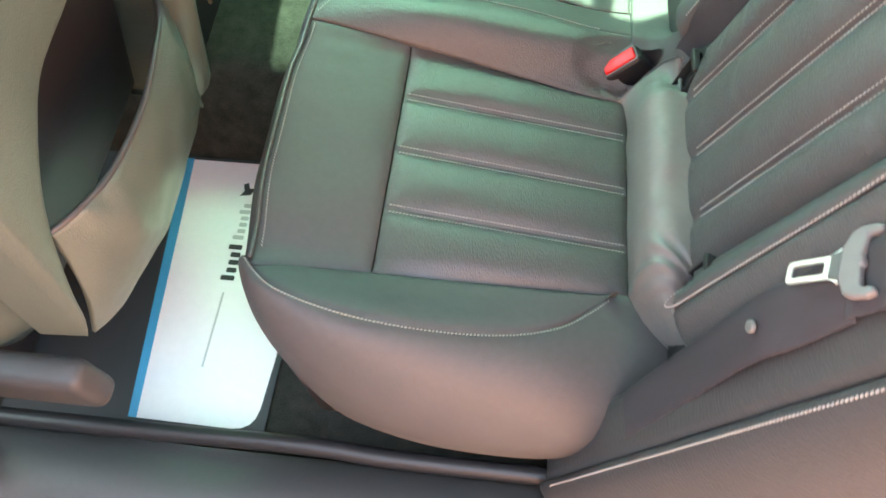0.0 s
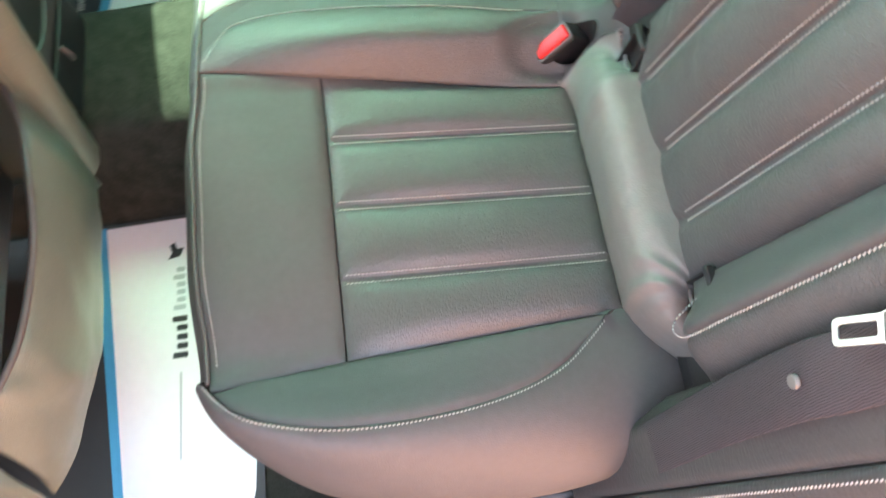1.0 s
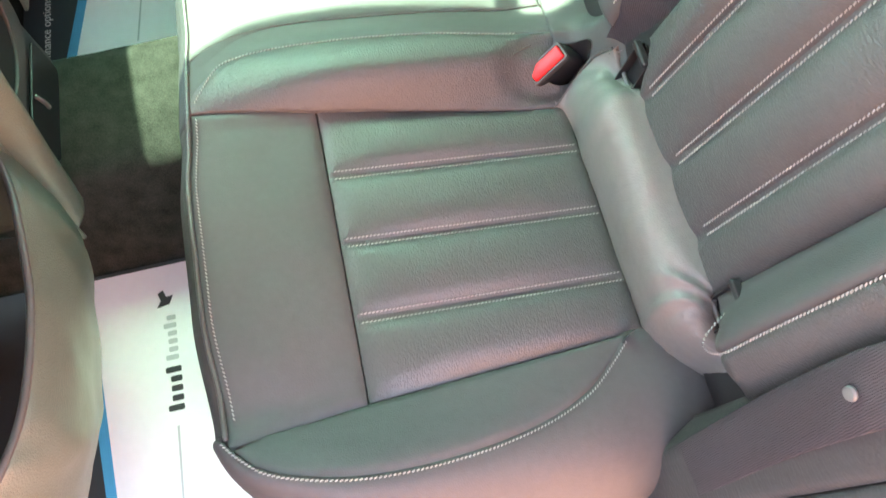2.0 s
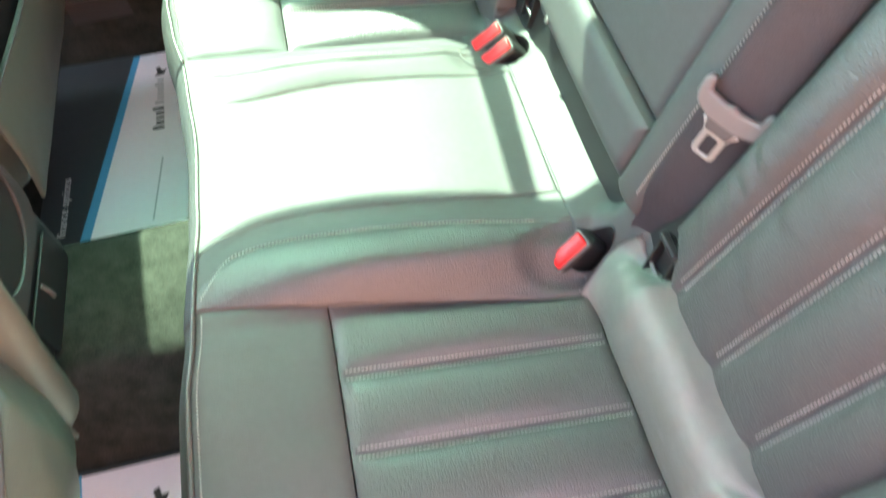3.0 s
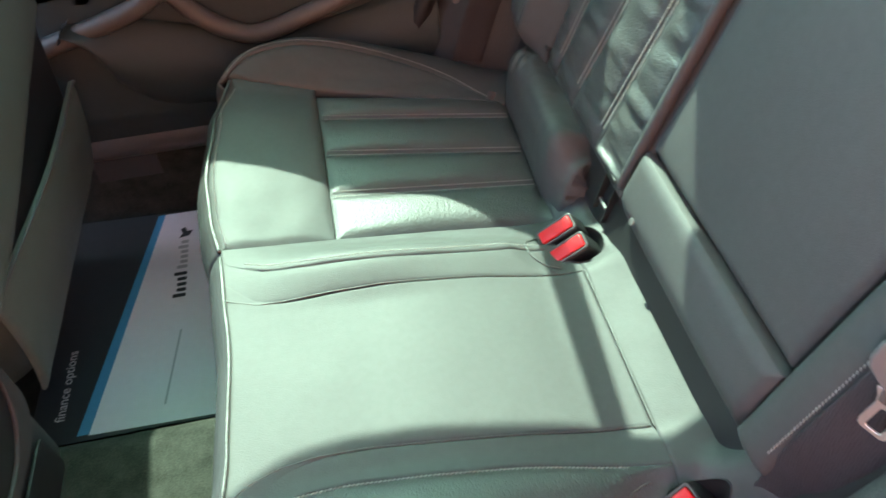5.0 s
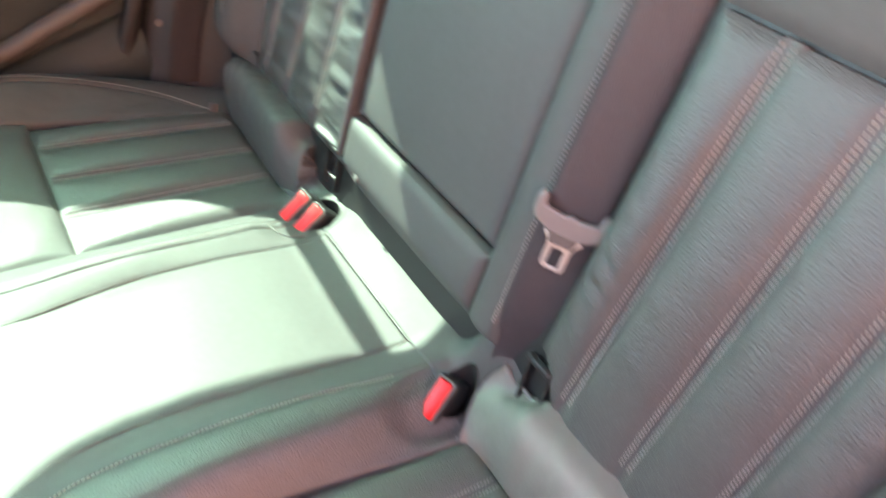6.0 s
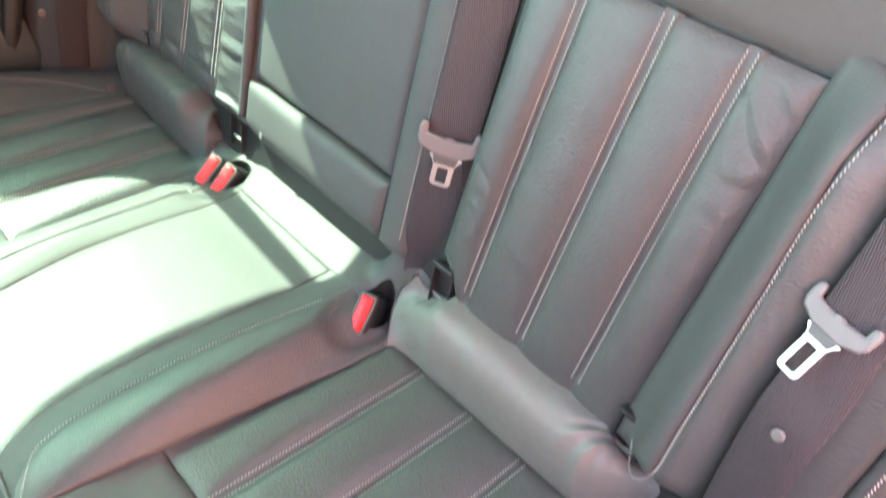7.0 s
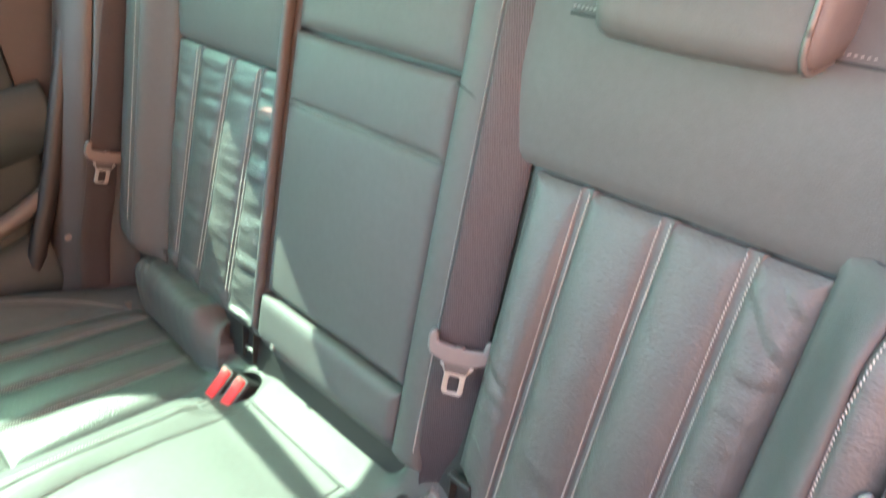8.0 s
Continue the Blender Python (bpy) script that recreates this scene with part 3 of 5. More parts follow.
def build_seat_side(sgn):
    S = lambda x, a, lift=0.0: on_seat(x, side_k(sgn, a), lift)
    edge = lambda a: front_x(side_k(sgn, a)) + 0.021

    def front_band(u, v):
        y_in, y_out = inner_line[sgn](lerp(0.03, 0.149, u)), outer_line(lerp(0.03, 0.149, u))
        a = lerp(y_in, y_out, v)
        return S(lerp(edge(a), 0.1495, u), a)
    add("front_panel", patch(front_band, 30, 60, SMOOTH, puff=0.006, groove=0.0025, wrinkle=0.0022, wscale=15, seed=sgn), bench)

    for k in range(4):
        (a0, b0), (a1, b1) = PANELS[sgn][k], PANELS[sgn][k + 1]

        def flute(u, v, a0=a0, b0=b0, a1=a1, b1=b1):
            return S(lerp(0.151, 0.425, u), lerp(lerp(a0, b0, u), lerp(a1, b1, u), v))
        if k:
            def ridge(u, v, a0=a0, b0=b0):
                return S(lerp(0.153, 0.423, u), lerp(a0, b0, u) + lerp(-0.0056, 0.0056, v), -0.0014 - 0.0016 * (1 - (2 * v - 1) ** 2))
            add("flute_strip", patch(ridge, 30, 8, LEATHER, puff=0.0, groove=0.0, width=0.002, skirt=0.006, flat=2), bench)
        add("seat_panel", patch(flute, 50, 26, LEATHER, puff=0.0072, groove=0.0042, width=0.017, wrinkle=0.0010, wscale=(14, 30, 20), seed=k + sgn * 3, flat=2.6), bench)

    def crescent(u, v):
        s = lerp(0.06, 0.985, u)
        x_in = lerp(0.038, 0.420, s)
        p_in = Vector((x_in, outer_line(x_in)))
        q = interp([(*p, 0) for p in ARC], s)
        p = p_in.lerp(Vector((q.x, q.y)), v)
        return S(p.x, p.y)
    add("side_panel", patch(crescent, 90, 30, SMOOTH, puff=0.003, groove=0.0022, width=0.008, wrinkle=0.0008 if sgn < 0 else 0.0022, wscale=(24, 34, 10), seed=2), bench)

    def bolster(u, v):
        p = interp([(*q, 0) for q in ARC_LONG], u)
        o = interp([(*q, 0) for q in RIM], u)
        th = v * math.pi / 2
        zt = seat_z(p.x, side_k(sgn, p.y))
        xy = p.lerp(o, math.sin(th) ** 0.92)
        z = 0.16 + (zt - 0.16) * max(0.0, math.cos(th)) ** 0.62
        return Vector((xy.x, side_k(sgn, xy.y), z + 0.010 * math.sin(2 * th)))
    add("side_bolster", patch(bolster, 70, 40, SMOOTH, puff=0.004, groove=0.0022, width=0.010, wrinkle=0.0014, wscale=11, seed=5 + sgn, hint=(0, sgn, 0.5)), bench)

    def inner(u, v):
        x = lerp(0.03, 0.4225, u)
        a = lerp(inner_line[sgn](x), stitch_line[sgn](x), v)
        return S(lerp(edge(a), 0.4225, u), a)
    add("inner_bolster", pierced(patch(inner, 110, 40, LEATHER if sgn < 0 else SMOOTH, puff=0.003 if sgn < 0 else 0.001, groove=0.0012, width=0.004, wrinkle=0.0008, seed=9, flat=6, edges=(1, 0, 1, 1))), bench)

    def strip(u, v):
        x = lerp(0.02, 0.4225, u)
        a = lerp(stitch_line[sgn](x), mid_line[sgn](x), v)
        return S(lerp(edge(a), 0.4225, u), a)
    add("inner_strip", pierced(patch(strip, 110, 30, SMOOTH, puff=0.001, groove=0.001, width=0.003, edges=(1, 0, 1, 1))), bench)

    # padded flap at the back of the seat, gathered towards the anchors at its two ends
    pins = [Vector((0.472, 0.224, 0.345)), Vector((0.474, 0.251, 0.347)), Vector((0.490, 0.505, 0.372))] if sgn < 0 else [Vector((0.488, 0.500, 0.372))]
    inner_a = 0.204 if sgn < 0 else 0.222
    END = [(0.412, 0.2135, 0.2845), (0.432, 0.199, 0.299), (0.446, 0.191, 0.315), (0.458, 0.190, 0.334), (0.469, 0.201, 0.357)]

    def flap(u, v):
        """u along the seat, v over the pad from the seat to the backrest."""
        tail = smooth((u - 0.80) / 0.20)
        near = 1 - smooth(u / 0.20)
        fa = lerp(inner_a, 0.487, u / 0.82) if u < 0.82 else lerp(0.487, 0.604, (u - 0.82) / 0.18)
        ba = fa + 0.030 * near + 0.010 * tail
        fx, bx = lerp(0.4245, 0.498, tail ** 0.95) + 0.004 * near, lerp(0.484, 0.516, tail)
        low = seat_z(min(fx, 0.43), side_k(sgn, fa)) - 0.012 * (1 - tail) - 0.004 * tail
        high = lerp(0.370, 0.306, tail) - (0.034 if sgn < 0 else 0.022) * near
        bulge = math.sin(math.pi * v)
        x = lerp(fx, bx, v) - 0.020 * bulge * (1 - tail) * (1 - 0.75 * near)
        z = lerp(low, high, 1 - (1 - min(1.0, v * 1.25)) ** 2.2) + 0.010 * bulge * (1 - tail) * (1 - 0.8 * near)
        p = Vector((x, lerp(fa, ba, v), z))
        if sgn < 0:
            # the inner end lies flat and runs out on a curved seam beside the buckle
            p = p.lerp(interp(END, v), (1 - smooth(u / 0.16)) ** 1.2)
        for pin in pins:
            d = p - pin
            r = d.length
            p.z -= (0.026 if pin.y > 0.3 else 0.010) * math.exp(-(r / (0.025 if pin.y > 0.3 else 0.013)) ** 2)
            ang = math.atan2(d.x + 0.004, d.y)
            twist = ang * 9 + 2.0 * noise.noise(Vector((ang * 1.7, r * 16, pin.y * 9)))
            ray = 1.1 - 2.2 * abs(math.sin(twist)) + 0.5 * math.sin(twist * 2.3 + 1) if pin.y > 0.3 else math.sin(ang * 5 + 0.8 * noise.noise(Vector((ang, r * 20, 2))))
            amp = (0.0042 if sgn < 0 else 0.0026) * math.exp(-(r / 0.068) ** 2) * (1 - math.exp(-(r / 0.016) ** 2)) if pin.y > 0.3 else 0.0026 * math.exp(-(r / 0.036) ** 2) * (1 - math.exp(-(r / 0.020) ** 2))
            p.z += amp * ray * 0.8
            p.x -= amp * ray * 0.7
        crumple = noise.noise(Vector((p.x * 22, p.y * 11, sgn * 3))) + 0.5 * abs(noise.noise(Vector((p.x * 40, p.y * 34, sgn * 5))))
        p.z += 0.0040 * crumple
        p.x -= 0.0026 * crumple
        p.z += 0.0016 * noise.noise(Vector((p.x * 30, p.y * 17, sgn)))
        return Vector((p.x, side_k(sgn, p.y), p.z))
    # near pad takes the lit leather colour, far pad the plain one
    add("rear_roll", patch(flap, 150, 60, SOFT_LIT if sgn < 0 else SMOOTH, puff=0.0, groove=0.003, width=0.006, skirt=0.03, wrinkle=0.0007, wscale=(40, 16, 40), seed=11 + sgn, hint=(-0.4, 0, 1)), bench, "soft gathered leather pad")
    if sgn < 0:
        add("seam", tube([(p[0] - 0.001, -p[1] + 0.001, p[2] + 0.0015) for p in END], 0.0011, PIPE, 40), bench)

    # front face
    def face(u, v):
        a = lerp(inner_line[sgn](0.0), 0.514, u)
        th = v * math.pi / 2
        x0 = edge(a)
        zt = seat_z(x0, side_k(sgn, a)) - 0.003
        return Vector((x0 - 0.029 * math.sin(min(th * 2.2, math.pi / 2)) + 0.03 * smooth((v - 0.4) / 0.6), side_k(sgn, a), lerp(zt, 0.06, v ** 1.6)))
    add("front_face", patch(face, 40, 30, SMOOTH, puff=0.0, groove=0.003, width=0.006, hint=(-1, 0, 0.2)), bench)
    add("piping", tube([S(edge(a) - 0.001, a, 0.0005) for a in [lerp(inner_line[sgn](0.0), 0.512, i / 8) for i in range(9)]], 0.0024, PIPE), bench)
    # thread
    rows = []
    for k in (1, 2, 3):
        (a0, b0) = PANELS[sgn][k]
        for d in (-0.0044, 0.0044):
            rows.append(([S(lerp(0.156, 0.420, i / 8), lerp(a0, b0, i / 8) + d, 0.0008) for i in range(9)], (0, 0, 1)))
    rows.append(([S(x, stitch_line[sgn](x) + 0.0042, 0.0042) for x in [lerp(0.032 if sgn < 0 else 0.05, 0.385, i / 14) for i in range(15)]], (0, 0, 1)))
    rows.append(([S(edge(a) + 0.0075, a, 0.0030) for a in [lerp(inner_line[sgn](0.0) + 0.01, 0.500, i / 12) for i in range(13)]], (0, 0, 1)))
    rows.append(([S(q[0], q[1] + 0.004, 0.0025) for q in [tuple(interp([(*p, 0) for p in ARC], i / 12)) for i in range(13)]], (0, -sgn * 0.3, 1)))
    tagged(add("stitching", stitches(rows, STITCH), bench, "pale thread stitching"), kind="stuff")


build_seat_side(-1)
build_seat_side(1)


def middle(u, v):
    x = lerp(0.0, 0.4215, u)
    y = lerp(-mid_line[-1](x), mid_line[1](x), v)
    return on_seat(lerp(front_x(y) + 0.021, 0.4215, u), y)


add("middle_panel", pierced(patch(middle, 80, 50, SMOOTH, puff=0.001, groove=0.001, width=0.003, wrinkle=0.0008, wscale=13, flat=14)), bench)
for sgn in (-1, 1):
    add("seam", tube([on_seat(max(x, front_x(sgn * mid_line[sgn](x)) + 0.022), sgn * mid_line[sgn](x), 0.0006) for x in [lerp(0.012, 0.420, (i / 24) ** 1.5) for i in range(25)]], 0.0008, PIPE, 90), bench)
add("seam", tube([on_seat(0.4225, y, 0.0012) for y in [lerp(-0.097, 0.107, i / 10) for i in range(11)]], 0.0009, PIPE, 50), bench)


def middle_face(u, v):
    y = lerp(-0.185, 0.185, u)
    x0 = front_x(y) + 0.021
    return Vector((x0 - 0.029 * math.sin(min(v * 3.4, math.pi / 2)) + 0.03 * smooth((v - 0.4) / 0.6), y, lerp(seat_z(x0, y), 0.06, v ** 1.6)))


add("front_face", patch(middle_face, 40, 30, SMOOTH, puff=0.0, groove=0.002, width=0.006, hint=(-1, 0, 0.2)), bench)
add("piping", tube([on_seat(front_x(y) + 0.020, y, 0.0005) for y in [lerp(-0.18, 0.18, i / 10) for i in range(11)]], 0.0024, PIPE), bench)
def rear_strip(u, v):
    y = lerp(-0.218, 0.266, v)
    return on_seat(lerp(0.4230, 0.514, u), y)


add("rear_strip", pierced(patch(rear_strip, 50, 220, SMOOTH, puff=0.0, groove=0.0012, width=0.003, wrinkle=0.0012, wscale=14, edges=(1, 1, 0, 0))), bench)
add("core", box((0.46, 1.16, 0.20), DARK, 0.02, 3, (0.28, -0.01, 0.16)), bench)


def pocket_liner(cx, cy, rx, ry):
    """The dark well round a buckle: a rolled lip and a wall that goes down inside."""
    verts, faces = [], []
    n = 48
    rows = ((1.02, 0.0002), (1.00, 0.0008), (0.975, 0.0004), (0.96, -0.002), (0.94, -0.010), (0.90, -0.035), (0.0, 0))
    for f, dz in rows:
        for j in range(n):
            th = 2 * math.pi * j / n
            x, y = cx + rx * f * math.cos(th), cy + ry * f * math.sin(th)
            top = seat_z(cx + rx * math.cos(th), cy + ry * math.sin(th))
            verts.append((x, y, top + dz if f > 0 else 0.245))
    for k in range(len(rows) - 1):
        for j in range(n):
            j2 = (j + 1) % n
            faces.append((k * n + j, (k + 1) * n + j, (k + 1) * n + j2, k * n + j2))
    return mesh(verts, faces, DARK)


for hx, hy, hrx, hry in HOLES:
    add("buckle_well", pocket_liner(hx, hy, hrx, hry), bench, "black moulded well")
    lip = []
    for th in [math.pi * (0.60 + 0.80 * i / 24) for i in range(25)]:
        x, y = hx - 0.020 + (hrx + 0.016) * math.cos(th), hy + (hry + 0.006) * math.sin(th)
        lip.append(on_seat(x, y, 0.0016))
    add("well_seam", tube(lip, 0.0010, PIPE, 48), bench)


# ---- belt buckles ----
def buckle(at, label, along=(0.037, 0.011, 0.034)):
    """A buckle leaning out of its well, its press button facing up and forwards inside a grey lip."""
    b = thing("belt_buckle", label, "belt buckle", group="belt buckles", at=at)
    m = axes(at, along, (-0.25, 0.93, 0.1))
    body = box((0.0505, 0.0245, 0.080), DARK, 0.005, 3, (0, 0, -0.041))
    body.transform(m)
    add("body", body, b)
    collar = plate(rounded(0.0490, 0.0225, 0.004, 4), 0.003, TONGUE_DARK, m @ pose(0, 0, -0.0012), [rounded(0.0440, 0.0172, 0.003, 4)], bevel=0.0008)
    add("collar", collar, b, "grey plastic lip")
    btn = box((0.0430, 0.0164, 0.006), RED, 0.0022, 3, (0, 0, 0.0006))
    for v in btn.vertices:
        if v.co.z > 0:
            v.co.z -= 0.0011 * (1 - (v.co.x / 0.021) ** 2)
    btn.transform(m)
    add("press_button", btn, b, "bright red press button")
    return b


buckle(Vector((0.4095, -0.1725, 0.314)), "black seat belt buckle with a red press button", (0.0375, 0.009, 0.033))
buckle(Vector((0.4085, 0.1725, 0.319)), "black seat belt buckle beside its twin, red button sunlit", (0.041, 0.000, 0.029))
buckle(Vector((0.4135, 0.1420, 0.317)), "black seat belt buckle beside its twin, red button sunlit", (0.041, 0.000, 0.029))


# ---- rear bench: backrest ----
def back(y, z, d=0.0):
    return Vector((0.352 + 0.32 * z - d, y, z))


BACK_HINT = (-1, 0, 0.32)
rest = bench
# seams of the fluted panels: their y at the top and at the bottom
LINES = {-1: [(-0.242, -0.2305), (-0.299, -0.281), (-0.375, -0.357), (-0.445, -0.430), (-0.499, -0.486)],
         1: [(0.161, 0.158), (0.213, 0.242), (0.286, 0.328), (0.374, 0.400), (0.445, 0.441)]}
BACK_TOP = 0.717


# pulled creases in the near panels, each from one end to the other, its width and height
CREASES = [((-0.456, 0.684), (-0.488, 0.655), 0.0060, 0.0022), ((-0.463, 0.636), (-0.490, 0.632), 0.0055, 0.0020), ((-0.461, 0.601), (-0.483, 0.603), 0.0045, 0.0016), ((-0.466, 0.543), (-0.485, 0.547), 0.0050, 0.0012), ((-0.476, 0.703), (-0.494, 0.682), 0.0050, 0.0014), ((-0.470, 0.575), (-0.488, 0.574), 0.0040, 0.0010),
           ((-0.247, 0.536), (-0.270, 0.526), 0.0045, 0.0020), ((-0.251, 0.509), (-0.269, 0.500), 0.0045, 0.0018), ((-0.246, 0.494), (-0.262, 0.482), 0.0040, 0.0014), ((-0.246, 0.570), (-0.264, 0.562), 0.0050, 0.0012), ((-0.246, 0.455), (-0.262, 0.447), 0.0045, 0.0012), ((-0.285, 0.535), (-0.315, 0.520), 0.0100, 0.0012), ((-0.300, 0.470), (-0.340, 0.462), 0.0090, 0.0009)]


def folds(y, z):
    """How far the creases lift the leather at (y, z): a ridge with a hollow below it."""
    lift = 0.0
    for (y0, z0), (y1, z1), wide, high in CREASES:
        length = math.hypot(y1 - y0, z1 - z0)
        ty, tz = (y1 - y0) / length, (z1 - z0) / length
        along = ((y - y0) * ty + (z - z0) * tz) / length
        off = ((z - z0) * ty - (y - y0) * tz) * (1 if ty > 0 else -1) / wide
        off += 0.5 * math.sin(along * 4 + z0 * 90)
        if -0.4 < along < 1.4 and abs(off) < 3:
            lift += high * off * math.exp(0.5 - off * off) * smooth((along + 0.4) / 0.6) * smooth((1.4 - along) / 0.6)
    return lift


def build_back_side(sgn):
    low = 0.355 if sgn < 0 else 0.372
    seam = lambda k, z: lerp(LINES[sgn][k][1], LINES[sgn][k][0], (z - 0.414) / (BACK_TOP - 0.414))
    rows = []
    for k in range(4):
        def flute(u, v, k=k):
            foot = lerp(0.408, 0.362, smooth(u)) if sgn < 0 and k == 0 else low
            z = lerp(foot, BACK_TOP, v)
            y = lerp(seam(k, z), seam(k + 1, z), u)
            return back(y, z, folds(y, z) if sgn < 0 else 0.0)
        deep = 0.0008 if sgn < 0 else (0.0058 if k == 0 else 0.0030)
        add("back_panel", patch(flute, 30, 100, LEATHER, puff=0.0105 if sgn < 0 else 0.006, groove=0.0045, width=0.016, wrinkle=deep, wscale=(10, 14, 22) if sgn < 0 else (10, 12, 70), seed=20 + k + sgn * 7, hint=BACK_HINT, flat=2.2), rest)
        if k:
            def welt(u, v, k=k):
                z = lerp(low + 0.010, BACK_TOP + 0.001, v)
                return back(seam(k, z) + lerp(-0.0056, 0.0056, u), z, -0.0010 - 0.0016 * (1 - (2 * u - 1) ** 2))
            add("flute_strip", patch(welt, 8, 40, LEATHER, puff=0.0, groove=0.0, width=0.002, skirt=0.006, flat=2, hint=BACK_HINT), rest)
            for d in (-0.0044, 0.0044):
                rows.append(([back(seam(k, z) + d, z, 0.0014) for z in (low + 0.035, 0.48, 0.56, 0.64, BACK_TOP)], BACK_HINT))
    e = LINES[sgn][4][0]
    ridge, rim = (-0.538, -0.592) if sgn < 0 else (0.496, 0.604)
    high = 0.038 if sgn < 0 else 0.036
    top = 0.742 if sgn < 0 else 0.965

    def inner(u, v):
        z = lerp(0.372, top, v)
        f = 1 - smooth((z - top + 0.052) / 0.06) * 0.6
        return back(lerp(seam(4, min(z, BACK_TOP)), ridge, u) + (0.008 * sgn * smooth((z - top + 0.052) / 0.06) * u), z, 0.002 + high * smooth(u) * f * smooth((z - 0.35) / 0.06))

    def outer(u, v):
        z = lerp(0.366, top + 0.01, v)
        f = 1 - smooth((z - top + 0.052) / 0.06) * 0.6
        return back(lerp(ridge, rim, u) + (0.008 * sgn * smooth((z - top + 0.052) / 0.06) * (1 - u)), z, high * f * smooth((z - 0.35) / 0.06) * math.cos(u * 1.5) ** 0.8)
    add("bolster_panel", patch(inner, 20, 50, SMOOTH, puff=0.003, groove=0.003, width=0.008, hint=BACK_HINT), rest)
    add("bolster_panel", patch(outer, 24, 50, LEATHER if sgn < 0 else SMOOTH, puff=0.004, groove=0.003, width=0.008, wrinkle=0.0012, seed=3, hint=BACK_HINT), rest)
    foot = [back(lerp(e, ridge, f), z, d) for f, z, d in ((0.15, 0.392, 0.012), (0.50, 0.381, 0.028), (0.80, 0.386, 0.036))] if sgn < 0 else []
    rows.append((foot + [Vector(outer(0.05, v)) + Vector((-0.0045, 0, 0.001)) for v in (0.12, 0.25, 0.4, 0.6, 0.8, 0.97)], BACK_HINT))
    tagged(add("stitching", stitches(rows, STITCH), rest, "pale thread stitching"), kind="stuff")
    y0, y1 = (-0.19, -0.66) if sgn < 0 else (0.16, 0.452)
    add("upper_panel", patch(lambda u, v: back(lerp(y0, y1, u), lerp(BACK_TOP + 0.003, 0.985, v), -0.002 + 0.006 * smooth(v * 3) - 0.05 * smooth((v - 0.8) / 0.2) ** 2), 40, 40, SMOOTH, puff=0.008, groove=0.004, width=0.016, wrinkle=0.0006, hint=BACK_HINT), rest)


build_back_side(-1)
build_back_side(1)
add("belt_frame", patch(lambda u, v: back(lerp(-0.1365, -0.186, u), lerp(0.375, 0.98, v), 0.012 * math.sin(math.pi * (0.2 + 0.6 * u))), 14, 60, SMOOTH, puff=0.002, groove=0.006, width=0.010, hint=BACK_HINT), rest)
add("belt_recess", patch(lambda u, v: back(lerp(-0.165, -0.262, u), lerp(0.36, 0.98, v), -0.024), 6, 20, TRIM, puff=0.0, groove=0.0, hint=BACK_HINT), rest)
add("armrest_frame", patch(lambda u, v: back(lerp(0.1435, 0.1615, u), lerp(0.392, 0.98, v), 0.014 * math.sin(math.pi * (0.1 + 0.8 * u))), 12, 50, SMOOTH, puff=0.002, groove=0.006, width=0.010, hint=BACK_HINT), rest)
add("lower_panel", patch(lambda u, v: back(lerp(-0.139, 0.143, u), lerp(0.335, 0.449, v), -0.022 + 0.036 * smooth(v / 0.6)), 40, 20, SMOOTH, puff=0.002, groove=0.006, width=0.012, hint=BACK_HINT), rest)
add("centre_panel", patch(lambda u, v: back(lerp(-0.138, 0.142, u), lerp(0.779, 0.985, v), 0.002 - 0.05 * smooth((v - 0.8) / 0.2) ** 2), 30, 24, SMOOTH, puff=0.004, groove=0.006, width=0.014, hint=BACK_HINT), rest)
add("seam", tube([back(-0.139, 0.773, 0.010), back(-0.163, 0.768, 0.013), back(-0.186, 0.756, 0.006)], 0.0016, DARK, 20), rest)
add("seam", tube([back(y, 0.850, 0.0115) for y in (-0.25, -0.35, -0.45, -0.55, -0.64)], 0.0014, DARK, 30), rest)
tagged(add("stitching", stitches([([back(y, 0.855, 0.0115) for y in (-0.25, -0.35, -0.45, -0.55, -0.64)], BACK_HINT)], STITCH), rest, "pale thread stitching"), kind="stuff")
tagged(add("stitching", stitches([([back(-0.177, z, 0.0114) for z in (0.40, 0.5, 0.6, 0.7, 0.8, 0.9)], BACK_HINT)], STITCH), rest, "pale thread stitching"), kind="stuff")
add("core", patch(lambda u, v: back(lerp(-0.66, 0.64, u), lerp(0.30, 0.97, v), -0.014), 10, 10, DARK, puff=0, groove=0, skirt=0.08, hint=BACK_HINT), rest)

add("stud", plate(rounded(0.009, 0.009, 0.0044, 5), 0.003, BUTTON, axes(back(0.099, 0.392, 0.012), (0, -1, 0), (0.32, 0, 0.95)), bevel=0.001), rest, "small grey stud")

armrest = thing("folding_armrest", "dark leather centre armrest folded up into the backrest", "armrest", at=(0.5, 0.0, 0.45))


def arm_pad(z0, z1):
    return lambda u, v: back(lerp(-0.134, 0.141, u), lerp(z0, z1, v), 0.004)


add("lower_pad", patch(arm_pad(0.452, 0.6945), 40, 60, SMOOTH, puff=0.004, groove=0.004, width=0.010, wrinkle=0.0006, hint=BACK_HINT, edges=(1, 1, 1, 1)), armrest)
add("upper_pad", patch(arm_pad(0.6949, 0.775), 40, 30, SMOOTH, puff=0.003, groove=0.004, width=0.010, wrinkle=0.0006, seed=4, hint=BACK_HINT), armrest)
add("fold_seam", tube([back(y, 0.6947 + 0.002 * noise.noise(Vector((y * 30, 0, 0))), 0.001) for y in (-0.132, -0.08, -0.03, 0.03, 0.09, 0.139)], 0.0016, PIPE, 40), armrest)


